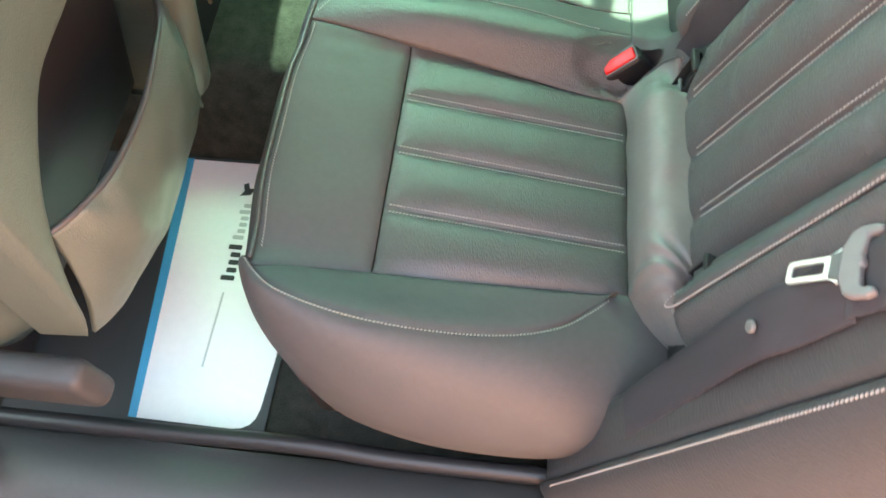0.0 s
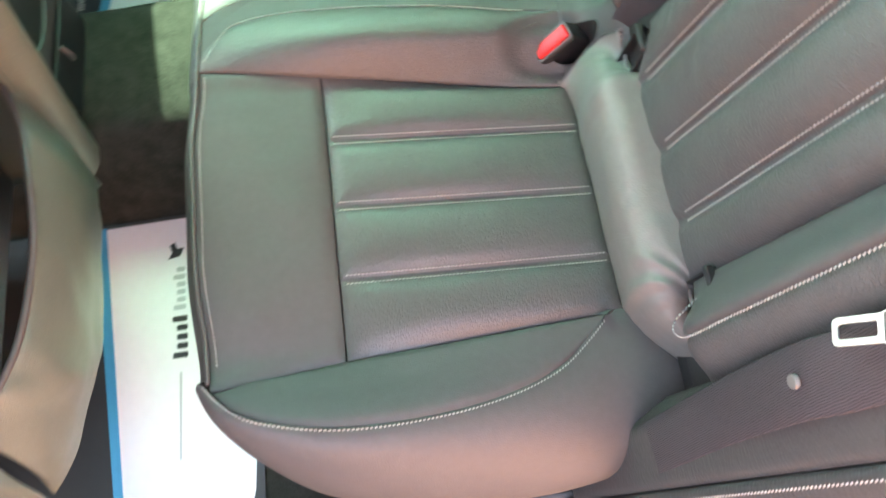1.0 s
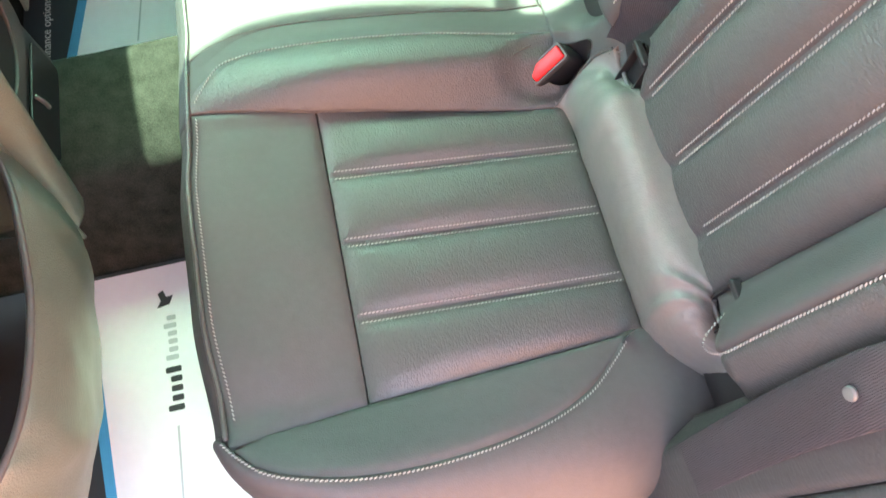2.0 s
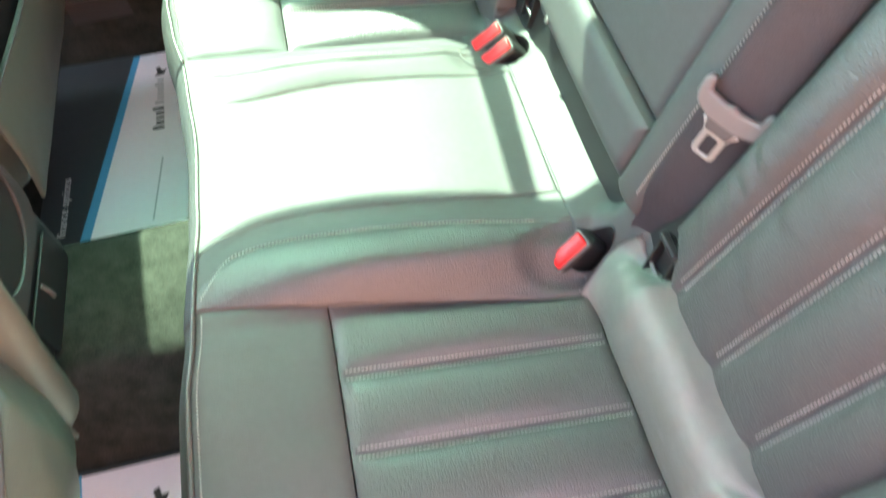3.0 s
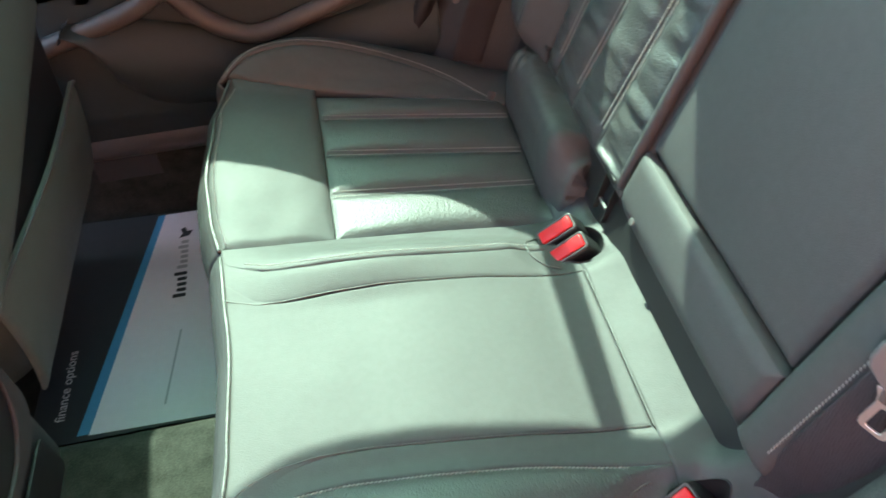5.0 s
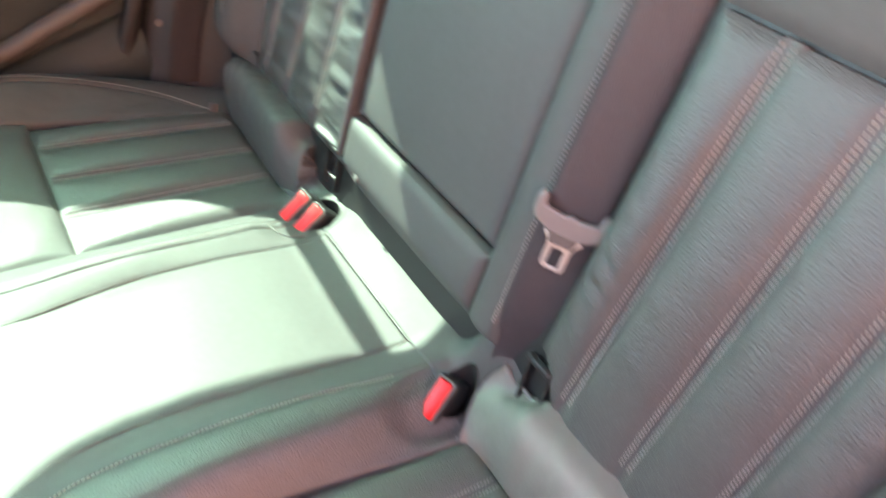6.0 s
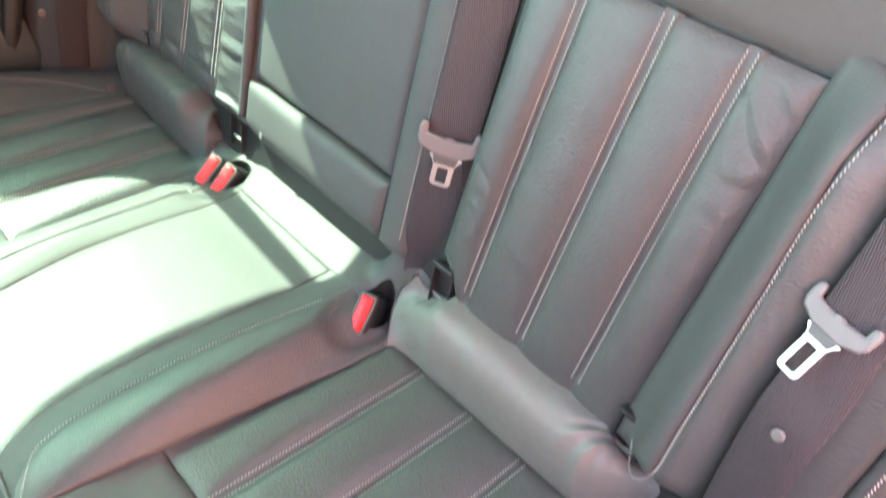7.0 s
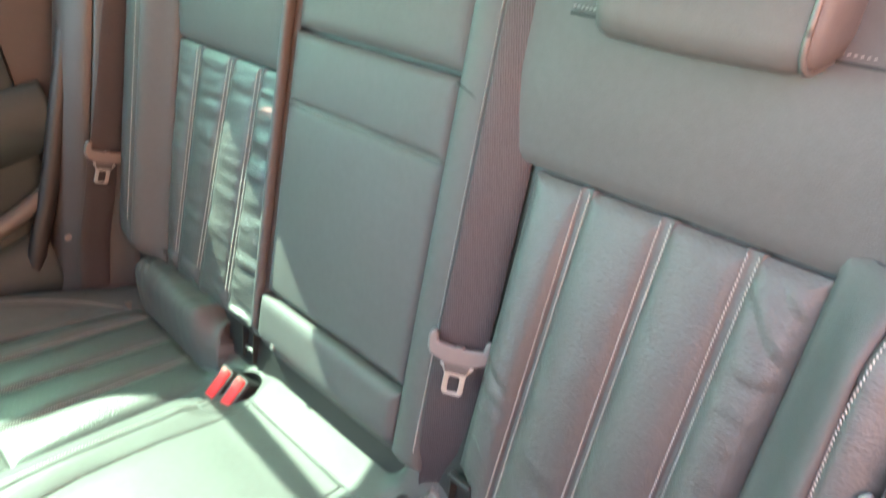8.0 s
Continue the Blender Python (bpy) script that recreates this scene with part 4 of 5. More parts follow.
# ---- headrest ----
def headrest(y, label):
    """A padded block with piped, flat ends."""
    h = thing("headrest", label, "headrest", at=(0.60, y, 0.86))
    prof = [(a + 0.012 * math.cos(b * 18) * (1 if a < 0 else 0.2), b) for a, b in rounded(0.10, 0.155, 0.034, 8)]
    place = lambda a, b, yy, f: Vector((0.618 + a * f + 0.30 * b * f, yy, 0.924 + b * f))
    k = len(prof)
    steps = [(-1.0, 0.80), (-0.985, 0.90), (-0.95, 0.96), (-0.85, 0.99), (-0.5, 1.0), (0.0, 1.01), (0.5, 1.0), (0.85, 0.99), (0.95, 0.97), (1.0, 0.95)]
    half = 0.074
    verts = [place(a, b, y - half * t, f) for t, f in steps for a, b in prof]
    faces = [(i * k + j, i * k + (j + 1) % k, (i + 1) * k + (j + 1) % k, (i + 1) * k + j) for i in range(len(steps) - 1) for j in range(k)]
    faces.append(tuple(range(k)))
    me = mesh(verts, faces, SMOOTH)
    add("pad", me, h)
    ring = [place(a, b, y - half - 0.001, 0.955) for a, b in prof]
    add("piping", tube(ring + ring[:1], 0.0024, PIPE, 120), h)
    cap = [place(a, b, y - half - d, f) for d, f in ((0.0, 0.945), (0.006, 0.90), (0.009, 0.75), (0.010, 0.4)) for a, b in prof]
    cf = [(i * k + j, i * k + (j + 1) % k, (i + 1) * k + (j + 1) % k, (i + 1) * k + j) for i in range(3) for j in range(k)] + [tuple(3 * k + j for j in range(k))]
    add("side_panel", mesh(cap, cf, SMOOTH), h)
    add("post", tube([(0.635, y + 0.05, 0.80), (0.642, y + 0.05, 0.90)], 0.006, METAL, 8), h)
    add("post", tube([(0.635, y - 0.05, 0.80), (0.642, y - 0.05, 0.90)], 0.006, METAL, 8), h)
    return h


headrest(-0.379, "dark grey leather headrest above the fluted backrest")


# ---- side trims beside the backrest ----
def side_trim(sgn):
    t = thing("side_bolster_trim", "dark leather side bolster between backrest and door opening" if sgn < 0 else "dark leather side bolster between backrest and closed door", "seat trim", at=(0.5, sgn * 0.62, 0.1))
    if sgn < 0:
        def face(u, v):
            y, z = lerp(-0.572, -0.655, u), lerp(0.12, 0.92, v)
            return back(y, z, 0.035 - 0.035 * (1 - smooth(u / 0.35)) + 0.004 * smooth(v))

        def flank(u, v):
            z = lerp(0.10, 0.92, v)
            return back(lerp(-0.657, -0.775, u), z, 0.036 - 0.02 * u - 0.22 * u * u)
    else:
        def face(u, v):
            y, z = lerp(0.565, 0.606, u), lerp(0.12, 0.92, v)
            return back(y, z, 0.075 * smooth(u) - 0.01)

        def flank(u, v):
            z = lerp(0.10, 0.92, v)
            return back(lerp(0.608, 0.69, u), z, 0.066 + 0.035 * math.sin(u * 2.2))
    add("front_panel", patch(face, 20, 50, TRIM, puff=0.002, groove=0.004, width=0.010, wrinkle=0.001, seed=31, hint=(-1, -sgn * 0.5, 0.26)), t)
    add("outer_panel", patch(flank, 24, 50, TRIM, puff=0.003, groove=0.004, width=0.010, seed=33, hint=(-1, sgn * 0.5, 0.26)), t)
    if sgn < 0:
        tagged(add("stitching", stitches([([Vector(flank(0.07, v)) + Vector((-0.003, 0, 0.001)) for v in (0.05, 0.25, 0.5, 0.75, 0.95)], (-1, 0, 0.3))], STITCH), t, "pale thread stitching"), kind="stuff")


side_trim(-1)
side_trim(1)


# ---- seat belts ----
def ribbon(pts, wide, mat, half=0.0250, thick=0.0007, n=60):
    """Belt webbing through pts; wide gives its width direction at each point."""
    def ends(s, a, b):
        p = interp(pts, s)
        w = interp(wide, s).normalized()
        t = (interp(pts, min(1, s + 0.01)) - interp(pts, max(0, s - 0.01))).normalized()
        return p + w * (half * a) + t.cross(w).normalized() * (thick * b)
    return sweep([(-1, 0), (-0.96, 1), (-0.5, 1.25), (0.5, 1.25), (0.96, 1), (1, 0), (0.96, -1), (-0.96, -1)], ends, mat, n)


def tongue(belt, at, across, down, size=1.0, reach=0.031):
    """Latch plate: a grey moulded crossbar with hooked ends, a moulded neck and a steel blade with a slot."""
    m = axes(at, across, -Vector(down)) @ Matrix.Diagonal((size, size, size, 1))
    half = [(0.0145, -0.0165), (0.022, -0.0135), (0.031, -0.0095), (0.0350, -0.0025), (0.0358, 0.0115), (0.0325, 0.0180), (0.0270, 0.0175), (0.0255, 0.0125), (0.0250, 0.0055), (0.0045, 0.0030), (0.0035, 0.0055)]
    bar = half + [(-x, y) for x, y in reversed(half)]
    add("crossbar", plate(bar, 0.0085, TONGUE, m @ pose(0, 0, -0.002), bevel=0.0026), belt, "grey moulded crossbar")
    add("rivet", plate(rounded(0.0075, 0.0055, 0.0026, 4, 0, 0.0015), 0.0022, TONGUE, m @ pose(0, 0, 0.0045), bevel=0.0006), belt)
    add("neck", plate([(-0.0150, -0.0150), (-0.0115, -0.0262), (0.0115, -0.0262), (0.0150, -0.0150)], 0.0055, TONGUE_DARK, m @ pose(0, 0, -0.0014), bevel=0.0012), belt, "dark moulded neck")
    tip = -0.0205 - reach
    side = [(0.0075, tip), (0.0105, tip + 0.0015), (0.0118, tip + 0.005), (0.0118, -0.0285), (0.0140, -0.0235), (0.0185, -0.0185), (0.0178, -0.0170)]
    slot = rounded(0.0120, (tip + 0.0285) * -0.78, 0.002, 3, 0, (tip - 0.0285) / 2 + 0.001)
    add("blade", plate(side + [(-x, y) for x, y in reversed(side)], 0.0026, METAL, m, [slot], bevel=0.0006), belt, "bright steel blade")


belt_a = thing("seat_belt", "dark woven seat belt with grey latch plate against backrest", "seat belt", group="rear seat belts", at=(0.53, -0.21, 0.5))
SLANT = Vector((0.514, -0.844, -0.152))
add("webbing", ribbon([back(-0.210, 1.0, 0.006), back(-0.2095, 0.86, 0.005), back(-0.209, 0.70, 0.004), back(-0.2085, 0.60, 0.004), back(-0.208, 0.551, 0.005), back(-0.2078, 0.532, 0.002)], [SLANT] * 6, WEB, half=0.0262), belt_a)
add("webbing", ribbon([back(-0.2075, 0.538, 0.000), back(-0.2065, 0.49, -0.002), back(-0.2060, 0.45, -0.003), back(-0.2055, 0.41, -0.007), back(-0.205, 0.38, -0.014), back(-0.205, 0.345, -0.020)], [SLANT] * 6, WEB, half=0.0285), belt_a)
tongue(belt_a, Vector((0.5148, -0.2086, 0.5335)), SLANT, (-0.380, -0.065, -0.923), 0.94)

belt_b = thing("seat_belt", "dark woven seat belt hanging beside the open door", "seat belt", group="rear seat belts", at=(0.47, -0.6, 0.5))
add("webbing", ribbon([(0.562, -0.615, 0.917), (0.5445, -0.6055, 0.7925), (0.526, -0.601, 0.683), (0.509, -0.599, 0.626), (0.500, -0.597, 0.601)], [Vector((-0.05, -1, 0.0)), Vector((-0.05, -1, -0.1)), Vector((-0.05, -0.95, -0.2)), Vector((-0.15, -0.95, -0.12)), Vector((-0.20, -0.96, -0.05))], WEB), belt_b)
add("webbing", ribbon([(0.502, -0.599, 0.606), (0.484, -0.601, 0.5575), (0.4695, -0.6005, 0.5185), (0.450, -0.605, 0.429), (0.416, -0.618, 0.315), (0.393, -0.628, 0.22)], [Vector((-0.05, -1, -0.2))] * 6, WEB), belt_b)
knob = plate(rounded(0.0105, 0.0105, 0.0051, 5), 0.004, BUTTON, axes((0.4685, -0.5995, 0.5225), (0, -1, 0), (0.24, 0, 0.97)), bevel=0.0015)
add("stop_button", knob, belt_b, "small grey stop button")
tongue(belt_b, (0.5035, -0.5890, 0.6135), (-0.272, -0.962, -0.013), (-0.56, 0.169, -0.811), 0.74, 0.0467)

belt_c = thing("seat_belt", "dark woven seat belt hanging beside the closed door", "seat belt", group="rear seat belts", at=(0.47, 0.6, 0.5))
add("webbing", ribbon([(0.655, 0.592, 0.95), (0.605, 0.586, 0.85), (0.560, 0.580, 0.755), (0.503, 0.575, 0.61), (0.470, 0.572, 0.535)], [Vector((1, 0, -0.2))] * 5, WEB_SIDE), belt_c)
add("webbing", ribbon([(0.470, 0.574, 0.54), (0.446, 0.576, 0.47), (0.415, 0.579, 0.39), (0.39, 0.582, 0.30)], [Vector((1, 0, -0.3))] * 4, WEB_SIDE), belt_c)
tongue(belt_c, (0.470, 0.569, 0.531), (0.057, 0, -0.028), (-0.10, 0.0, -0.22))
add("stop_button", plate(rounded(0.012, 0.012, 0.0058, 5), 0.004, TONGUE, axes((0.378, 0.597, 0.40), (1, 0, 0), (0, 0, 1)), bevel=0.0015), belt_c, "small grey stop button")


# ---- child seat anchors ----
def anchor(at, label):
    """A dark arched guide in front of a slot, between cushion and backrest, with a small button behind it."""
    a = thing("child_seat_anchor", label, "seat anchor", group="child seat anchors", at=at)
    m = axes(at, (0.0, -1, 0), (0.24, 0, 0.97))
    fin = [(-0.008, -0.042), (0.001, -0.042), (0.002, -0.014), (0.003, 0.018), (-0.004, 0.022), (-0.008, 0.016)]
    for dx in (-0.0140, 0.0140):
        add("cheek", plate(fin, 0.0024, DARK, m @ Matrix(((0, 0, 1, dx), (0, 1, 0, 0), (1, 0, 0, 0), (0, 0, 0, 1))), bevel=0.0006), a)
    add("arch", plate(rounded(0.0315, 0.0070, 0.0032, 5, 0, 0.0195), 0.0080, DARK, m @ pose(0, 0, -0.001, rx=radians(-14)), bevel=0.0018), a, "black rounded top bar")
    add("back_plate", plate(rounded(0.036, 0.062, 0.008, 5), 0.002, DARK, m @ pose(0, -0.014, -0.010), bevel=0.0006), a)
    add("loop", tube([m @ Vector(p) for p in ((-0.0145, -0.026, -0.004), (0, -0.026, -0.003), (0.0145, -0.026, -0.004))], 0.0024, BUTTON, 12), a, "grey bar")
    add("button", plate(rounded(0.0110, 0.0110, 0.0054, 5), 0.004, BUTTON, m @ pose(0.004, 0.030, -0.006), bevel=0.0012), a, "small round grey button")


anchor(Vector((0.475, -0.2405, 0.379)), "black child seat anchor between cushion and backrest")
anchor(back(-0.497, 0.386, 0.002), "black child seat anchor beside the gathered leather roll")
anchor(back(0.186, 0.362, -0.006), "black child seat anchor in the sunlit far seat")
anchor(back(0.455, 0.372, -0.004), "black child seat anchor in the shaded far seat")


# ---- front seats ----
REAR = {-1: lambda z: -0.20 + 0.27 * (z - 0.4), 1: lambda z: -0.222 + 0.09 * (z - 0.35)}


def seat_shell(f, sgn, foot):
    """What both front seats share: the padded backrest from foot upwards, the base and its rails."""
    verts, faces = [], []
    rear = REAR[sgn]
    zs = [foot, foot + 0.015, 0.27, 0.34, 0.45, 0.55, 0.65, 0.75, 0.83, 0.87, 0.885]
    fs = [0.80, 0.92, 0.97, 1.0, 1.0, 1.0, 0.99, 0.96, 0.90, 0.80, 0.6]
    base = rounded(0.17, 0.45, 0.055, 8)
    k = len(base)
    for z, q in zip(zs, fs):
        for a, b in base:
            verts.append(Vector((rear(z) - 0.088 + a * q, sgn * 0.385 + b * q, z)))
    for i in range(len(zs) - 1):
        for j in range(k):
            j2 = (j + 1) % k
            faces.append((i * k + j, i * k + j2, (i + 1) * k + j2, (i + 1) * k + j))
    faces += [tuple(range(k))[::-1], tuple((len(zs) - 1) * k + j for j in range(k))]
    add("backrest", mesh(verts, faces, COVER), f)
    add("seat_base", box((0.44, 0.44, 0.13), SMOOTH, 0.04, 4, (-0.58, sgn * 0.385, 0.235)), f)
    for y in (0.25, 0.53):
        add("seat_rail", box((0.40, 0.05, 0.11), DARK, 0.006, 2, (-0.60, sgn * y, 0.068)), f)


def near_seat(label):
    """The seat by the open door, its map pocket pulled wide open."""
    sgn = -1
    f = thing("front_seat", label, "car seat", group="front seats", at=(-0.4, sgn * 0.38, 0.0))
    seat_shell(f, sgn, 0.22)
    rear = REAR[sgn]
    add("back_panel", patch(lambda u, v: Vector((rear(lerp(0.25, 0.80, v)) + 0.001, sgn * lerp(0.205, 0.565, u), lerp(0.25, 0.80, v))), 20, 30, DARK, puff=0.002, groove=0.003, skirt=0.01, hint=(1, 0, -0.2)), f, "dark moulded back panel")
    rim = [(-0.143, 0.200, 0.425), (-0.119, 0.250, 0.431), (-0.104, 0.305, 0.438), (-0.096, 0.38, 0.436), (-0.10, 0.46, 0.440), (-0.112, 0.512, 0.450), (-0.128, 0.542, 0.455)]
    hem = [(-0.168, 0.197, 0.198), (-0.151, 0.245, 0.226), (-0.144, 0.300, 0.236), (-0.140, 0.37, 0.239), (-0.140, 0.45, 0.244), (-0.150, 0.54, 0.262), (-0.160, 0.575, 0.275)]

    def flap(u, v):
        a, b = interp(hem, u), interp(rim, u)
        p = a.lerp(b, v)
        p.x += 0.020 * math.sin(math.pi * v) * (0.4 + 0.6 * math.sin(math.pi * u))
        fold = 0.008 * math.exp(-((u - 0.60 - 0.22 * v) / 0.05) ** 2) + 0.006 * math.exp(-((u - 0.34 + 0.15 * v) / 0.06) ** 2) + 0.006 * math.exp(-((u - 0.80 + 0.1 * v) / 0.04) ** 2)
        p.x += fold * (0.3 + 0.7 * v) * (1 - 0.3 * v)
        return Vector((p.x, sgn * p.y, p.z))
    add("map_pocket", patch(flap, 70, 40, COVER, puff=0.003, groove=0.002, width=0.006, skirt=0.004, wrinkle=0.003, wscale=14, seed=50, hint=(1, 0, 0.1)), f, "sagging grey leather pocket")
    add("pocket_rim", tube([Vector((p[0] - 0.001, sgn * p[1], p[2] + 0.001)) for p in rim], 0.0035, PIPE, 60), f)
    ridge = lambda z: -0.170 + 0.115 * (z - 0.19)

    def wing(u, v):
        """The padded inboard edge of the backrest, from the pocket round to its flank."""
        z = lerp(0.165, 0.84, v)
        out = 0.013 + 0.095 * max(0.0, z - 0.22)
        q = interp([(0.0, 0.200, 0), (out * 0.7, 0.190, 0), (out, 0.174, 0), (out * 0.5, 0.156, 0), (-0.024, 0.147, 0), (-0.16, 0.148, 0)], u)
        return Vector((ridge(z) + q.x - 0.045 * (1 - smooth((z - 0.155) / 0.075)) - 0.06 * smooth((z - 0.74) / 0.1), sgn * q.y, z))
    add("side_wing", patch(wing, 40, 60, COVER, puff=0.002, groove=0.004, width=0.008, skirt=0.01, wrinkle=0.0014, wscale=11, seed=55, hint=(1, 1, 0)), f, "padded leather edge of the backrest")
    add("piping", tube([Vector((ridge(z) + 0.004, sgn * 0.2005, z)) for z in (0.20, 0.28, 0.36, 0.44, 0.52)], 0.0030, COVER, 30), f)
    lip = [(-0.150, 0.165, 0.57), (-0.112, 0.22, 0.585), (-0.100, 0.30, 0.585), (-0.100, 0.38, 0.574), (-0.104, 0.46, 0.558), (-0.110, 0.515, 0.51), (-0.122, 0.545, 0.45), (-0.136, 0.565, 0.37), (-0.152, 0.580, 0.28)]

    def upper(u, v):
        p = interp(lip, u)
        z = lerp(p.z, 0.86, v)
        return Vector((lerp(p.x, -0.035, v) - 0.05 * smooth((v - 0.85) / 0.15), sgn * (p.y + 0.02 * u * v), z))
    add("upper_pad", patch(upper, 50, 30, COVER, puff=0.006, groove=0.012, width=0.03, skirt=0.05, wrinkle=0.002, wscale=10, hint=(1, 0, -0.2)), f, "padded leather upper back")
    add("hinge_cover", box((0.15, 0.04, 0.09), PLASTIC, 0.015, 4, (-0.235, sgn * 0.622, 0.235)), f, "grey moulded hinge cover")
    rows = [([Vector((rear(z) - 0.032, sgn * 0.1655, z)) for z in (0.28, 0.4, 0.5, 0.6, 0.7, 0.8)], (0.5, -sgn, 0))]
    tagged(add("stitching", stitches(rows, STITCH), f, "pale thread stitching"), kind="stuff")


def far_seat(label):
    """The seat by the closed door: a low pocket, gaping a little, under a padded upper back."""
    f = thing("front_seat", label, "car seat", group="front seats", at=(-0.4, 0.38, 0.0))
    seat_shell(f, 1, 0.185)
    rear = REAR[1]
    add("back_panel", patch(lambda u, v: Vector((rear(lerp(0.24, 0.50, v)) + 0.001, lerp(0.20, 0.60, u), lerp(0.24, 0.50, v))), 16, 16, DARK, puff=0.0, groove=0.0, skirt=0.01, hint=(1, 0, -0.2)), f, "dark inside of the pocket")

    def flap(u, v):
        y, z = lerp(0.172, 0.604, u), lerp(0.192, 0.350, v)
        return Vector((rear(z) + 0.006 + 0.016 * smooth(u * 1.4) * v + 0.006 * math.sin(math.pi * v), y, z - 0.006 * math.sin(math.pi * u) * v))
    add("map_pocket", patch(flap, 40, 24, COVER, puff=0.002, groove=0.003, width=0.008, skirt=0.004, wrinkle=0.0016, wscale=12, seed=61, hint=(1, 0, -0.1)), f, "flat grey leather pocket")
    add("pocket_rim", tube([flap(u / 8, 1.0) for u in range(9)], 0.0024, PIPE, 50), f)
    lip = [(0.155, 0.340), (0.22, 0.352), (0.28, 0.366), (0.36, 0.388), (0.44, 0.414), (0.53, 0.440), (0.61, 0.462)]

    def upper(u, v):
        p = interp([(*q, 0) for q in lip], u)
        z = lerp(p.y, 0.86, v)
        return Vector((rear(z) + 0.016 - 0.05 * smooth((v - 0.85) / 0.15), p.x, z))
    add("upper_pad", patch(upper, 40, 40, COVER, puff=0.006, groove=0.010, width=0.026, skirt=0.03, wrinkle=0.0014, wscale=9, seed=64, hint=(1, 0, -0.2)), f, "padded leather upper back")
    line = [Vector((rear(z) + 0.0205, y, z)) for y, z in ((0.168, 0.392), (0.21, 0.42), (0.26, 0.455), (0.33, 0.505), (0.40, 0.56), (0.50, 0.65), (0.56, 0.72))]
    add("seam", tube(line, 0.0016, PIPE, 50), f)
    tagged(add("stitching", stitches([([p + Vector((0.003, -0.003, 0.005)) for p in line], (1, 0, -0.2))], STITCH), f, "pale thread stitching"), kind="stuff")


near_seat("grey leather front seat with a sagging open map pocket")
far_seat("shaded grey leather front seat with a low map pocket")

# ---- centre console between the front seats ----
console = thing("centre_console", "dark grey plastic centre console end with an oval recess", "centre console", at=(-0.45, 0.0, 0.17))
add("body", box((0.50, 0.205, 0.31), DARK, 0.020, 4, (-0.457, 0.0, 0.321), taper=(1.0, 1.02)), console)
add("bezel", plate(rounded(0.196, 0.215, 0.05, 8), 0.006, PLASTIC, axes((-0.207, 0.0, 0.362), (0, 1, 0), (0, 0, 1)), [[(x * 0.86, y * 0.84) for x, y in rounded(0.196, 0.215, 0.088, 10)]], bevel=0.002), console)
add("recess", plate([(x * 0.845, y * 0.825) for x, y in rounded(0.196, 0.215, 0.088, 10)], 0.002, DARK, axes((-0.2068, 0.0, 0.362), (0, 1, 0), (0, 0, 1))), console, "black oval recess")
add("air_vent", plate(rounded(0.120, 0.050, 0.012, 5), 0.004, PLASTIC, axes((-0.2045, 0.0, 0.395), (0, 1, 0), (0, 0, 1)), [rounded(0.108, 0.010, 0.003, 3, 0, d) for d in (-0.014, 0.0, 0.014)], bevel=0.001), console, "grey air vent with three slots")
add("flap_door", plate(rounded(0.150, 0.066, 0.010, 4), 0.004, DARK, axes((-0.206, 0.0, 0.208), (0, 1, 0), (0, 0, 1)), bevel=0.001), console)
add("flap_handle", tube([(-0.200, -0.012, 0.238), (-0.195, -0.014, 0.225), (-0.197, -0.012, 0.212)], 0.003, TONGUE, 16), console)


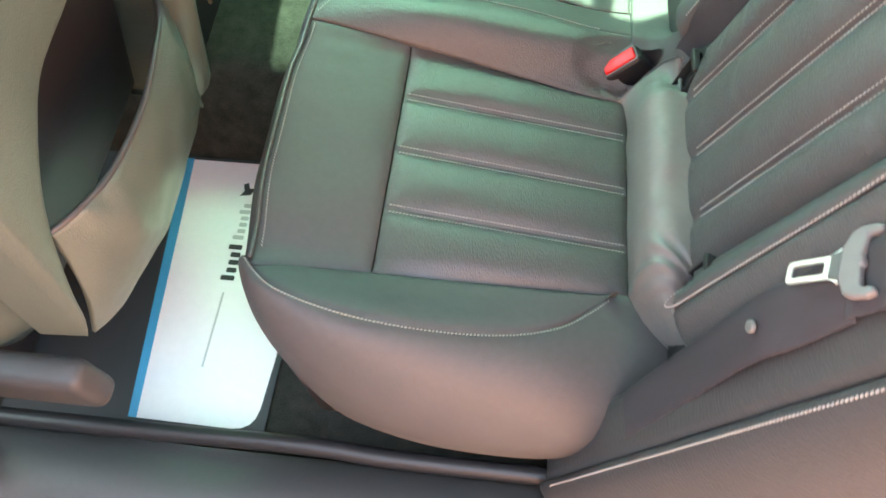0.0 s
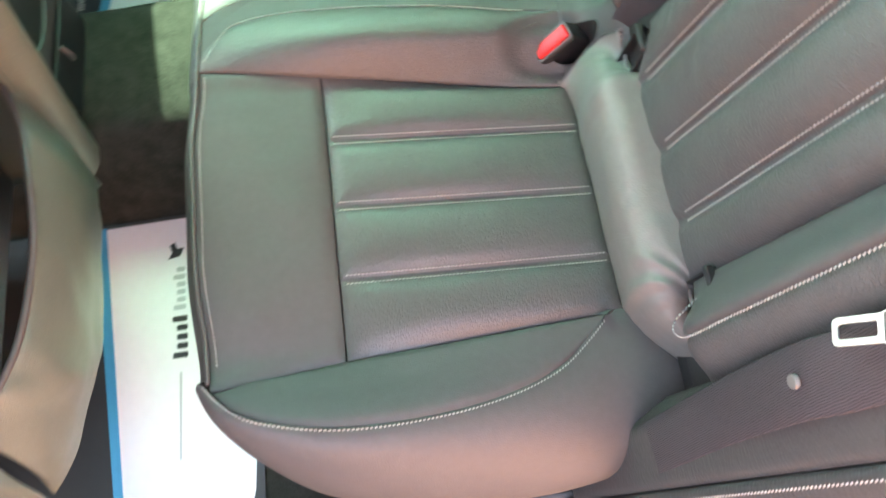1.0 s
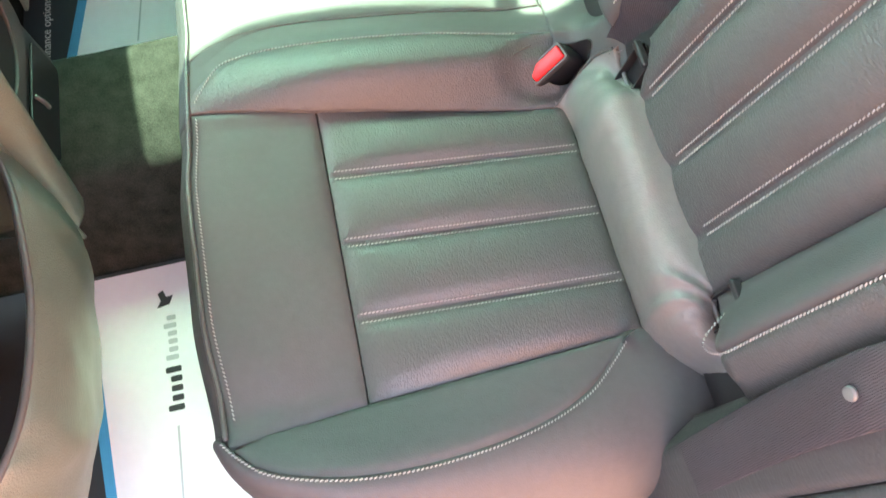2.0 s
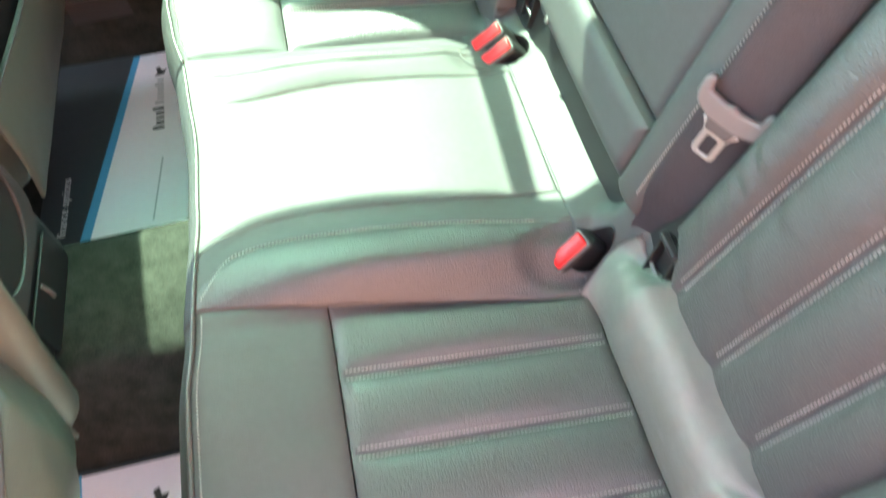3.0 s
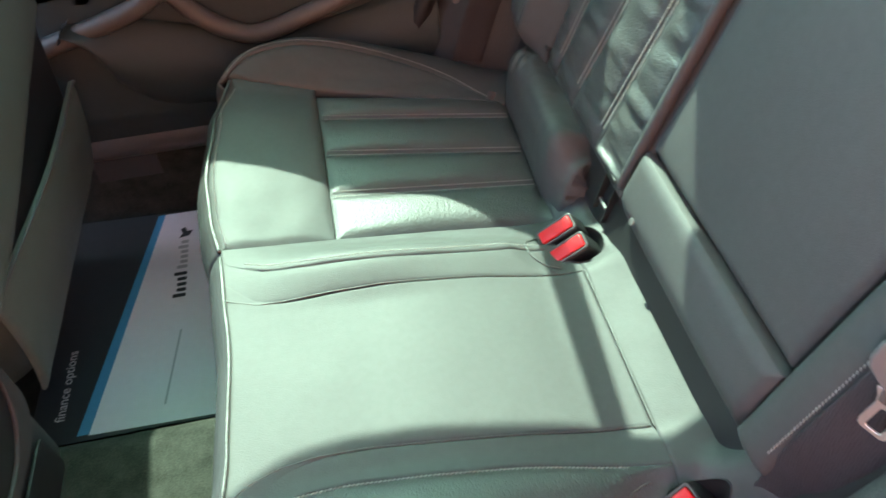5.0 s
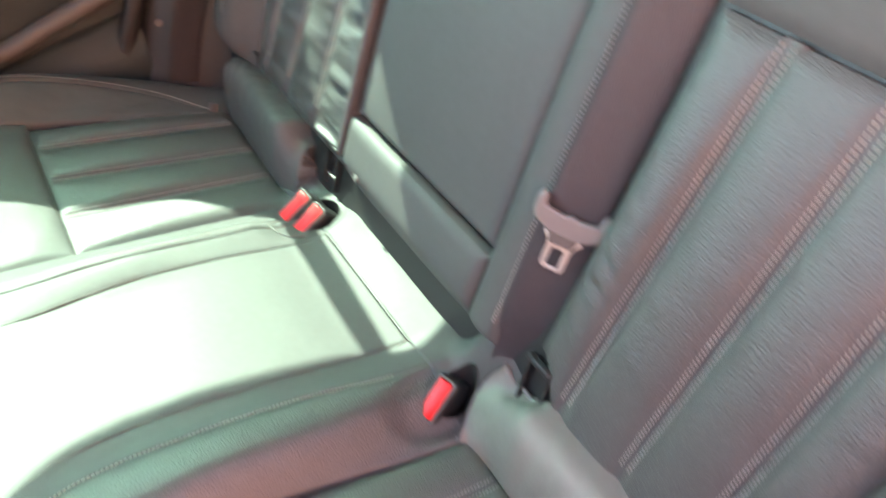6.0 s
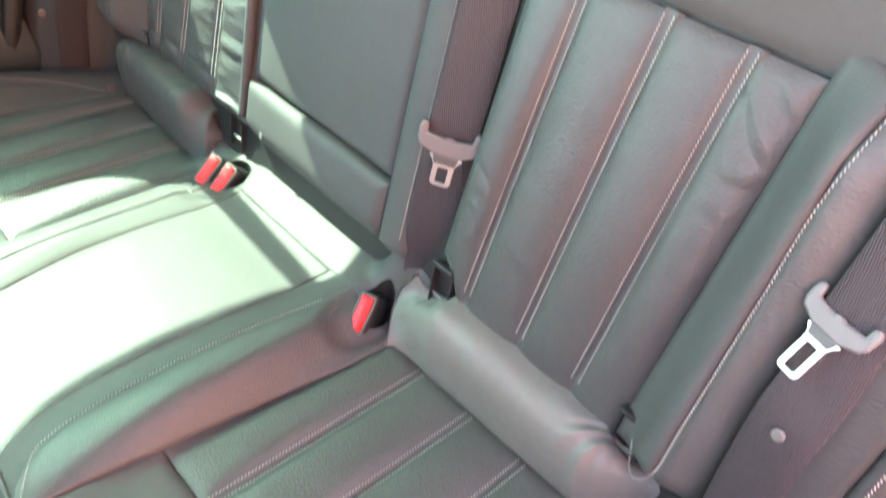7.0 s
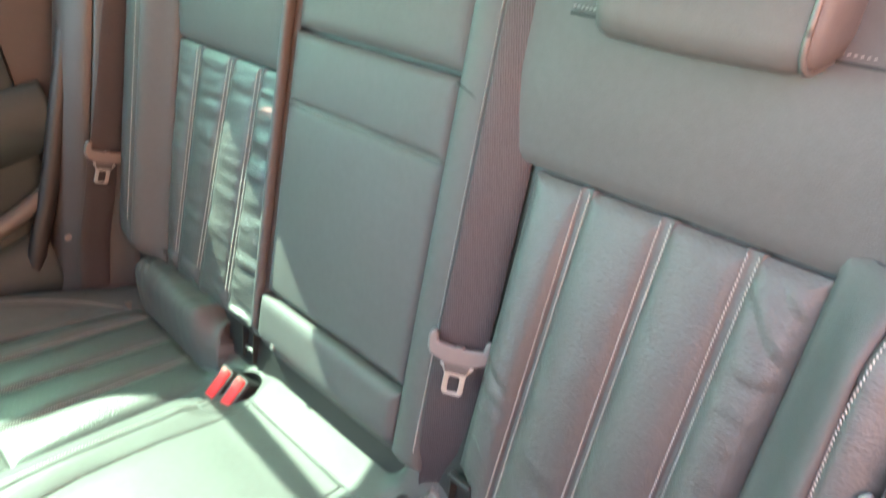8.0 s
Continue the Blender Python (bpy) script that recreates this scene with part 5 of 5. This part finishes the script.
# ---- paper floor mats ----
def paper_mat(corners, stripe, label, at, word, logo, line, rows):
    """A printed paper mat: dark field, blue diagonal, white field with print on it."""
    m = thing("paper_floor_mat", label, "floor mat", group="paper floor mats", at=at)
    lift = lambda d: pose(0, 0, 0.011 + d)
    add("sheet", plate(corners, 0.0015, PAPERDARK, lift(0.0)), m)
    (x0, y0), (x1, y1) = stripe
    w = 0.017
    add("blue_stripe", plate([(x0 - w, y0), (x0, y0), (x1, y1), (x1 - w * 0.75, y1)], 0.0004, BLUE, lift(0.0016)), m, "blue printed stripe")
    add("white_field", plate(rows, 0.0004, PAPER, lift(0.0016)), m, "white printed field")
    for (a, b, x, h, mat) in word:
        nbar = max(2, round(abs(b - a) / 0.0125))
        for i in range(nbar):
            ya = lerp(a, b, i / nbar)
            add("print_bar", plate(rounded(h * (1.0 if i % 4 == 0 else 0.72), abs(b - a) / nbar * 0.62, 0.002, 2, x + (0 if i % 4 == 0 else h * 0.14), ya + (b - a) / nbar / 2), 0.0002, mat, lift(0.0021)), m)
    lx, ly = logo
    add("printed_mark", plate([(lx - 0.012, ly - 0.012), (lx + 0.006, ly - 0.009), (lx + 0.012, ly + 0.004), (lx + 0.002, ly + 0.003), (lx - 0.002, ly + 0.014), (lx - 0.010, ly + 0.010), (lx - 0.006, ly - 0.002)], 0.0002, INK, lift(0.0021)), m)
    (ax, ay), (bx, by) = line
    add("print_line", plate([(ax - 0.0015, ay), (ax + 0.0015, ay), (bx + 0.0015, by), (bx - 0.0015, by)], 0.0002, INKGREY, lift(0.0021)), m)
    return m


far_mat = paper_mat([(-0.345, 0.205), (-0.02, 0.205), (-0.02, 0.655), (-0.335, 0.672)], ((-0.258, 0.214), (-0.176, 0.659)),
                    "printed paper floor mat, white and dark with blue stripe", (-0.2, 0.42, 0.0),
                    [(0.446, 0.508, -0.141, 0.022, INK), (0.512, 0.585, -0.139, 0.018, INKGREY)], (-0.136, 0.603), ((-0.151, 0.241), (-0.134, 0.378)),
                    [(-0.258, 0.212), (-0.02, 0.207), (-0.02, 0.655), (-0.176, 0.659)])
paper_mat([(-0.42, -0.640), (-0.03, -0.632), (-0.02, -0.168), (-0.42, -0.168)], ((-0.2495, -0.172), (-0.2165, -0.612)),
                     "printed white paper floor mat with a blue stripe", (-0.2, -0.4, 0.0),
                     [(-0.392, -0.325, -0.139, 0.022, INK), (-0.32, -0.25, -0.139, 0.018, INKGREY)], (-0.143, -0.226), ((-0.141, -0.53), (-0.139, -0.41)),
                     [(-0.2495, -0.174), (-0.2165, -0.612), (-0.078, -0.614), (-0.063, -0.612), (-0.052, -0.606), (-0.045, -0.597), (-0.041, -0.582), (-0.035, -0.50), (-0.022, -0.174)])
font = bpy.data.curves.new("lettering", "FONT")
font.body, font.size, font.extrude = "finance options", 0.021, 0.0001
font.materials.append(INKWHITE)
letters = add("lettering", font, far_mat, "white printed words")
letters.matrix_basis = axes((-0.297, 0.243, 0.0135), (0.02, 1, 0), (-1, 0, 0))
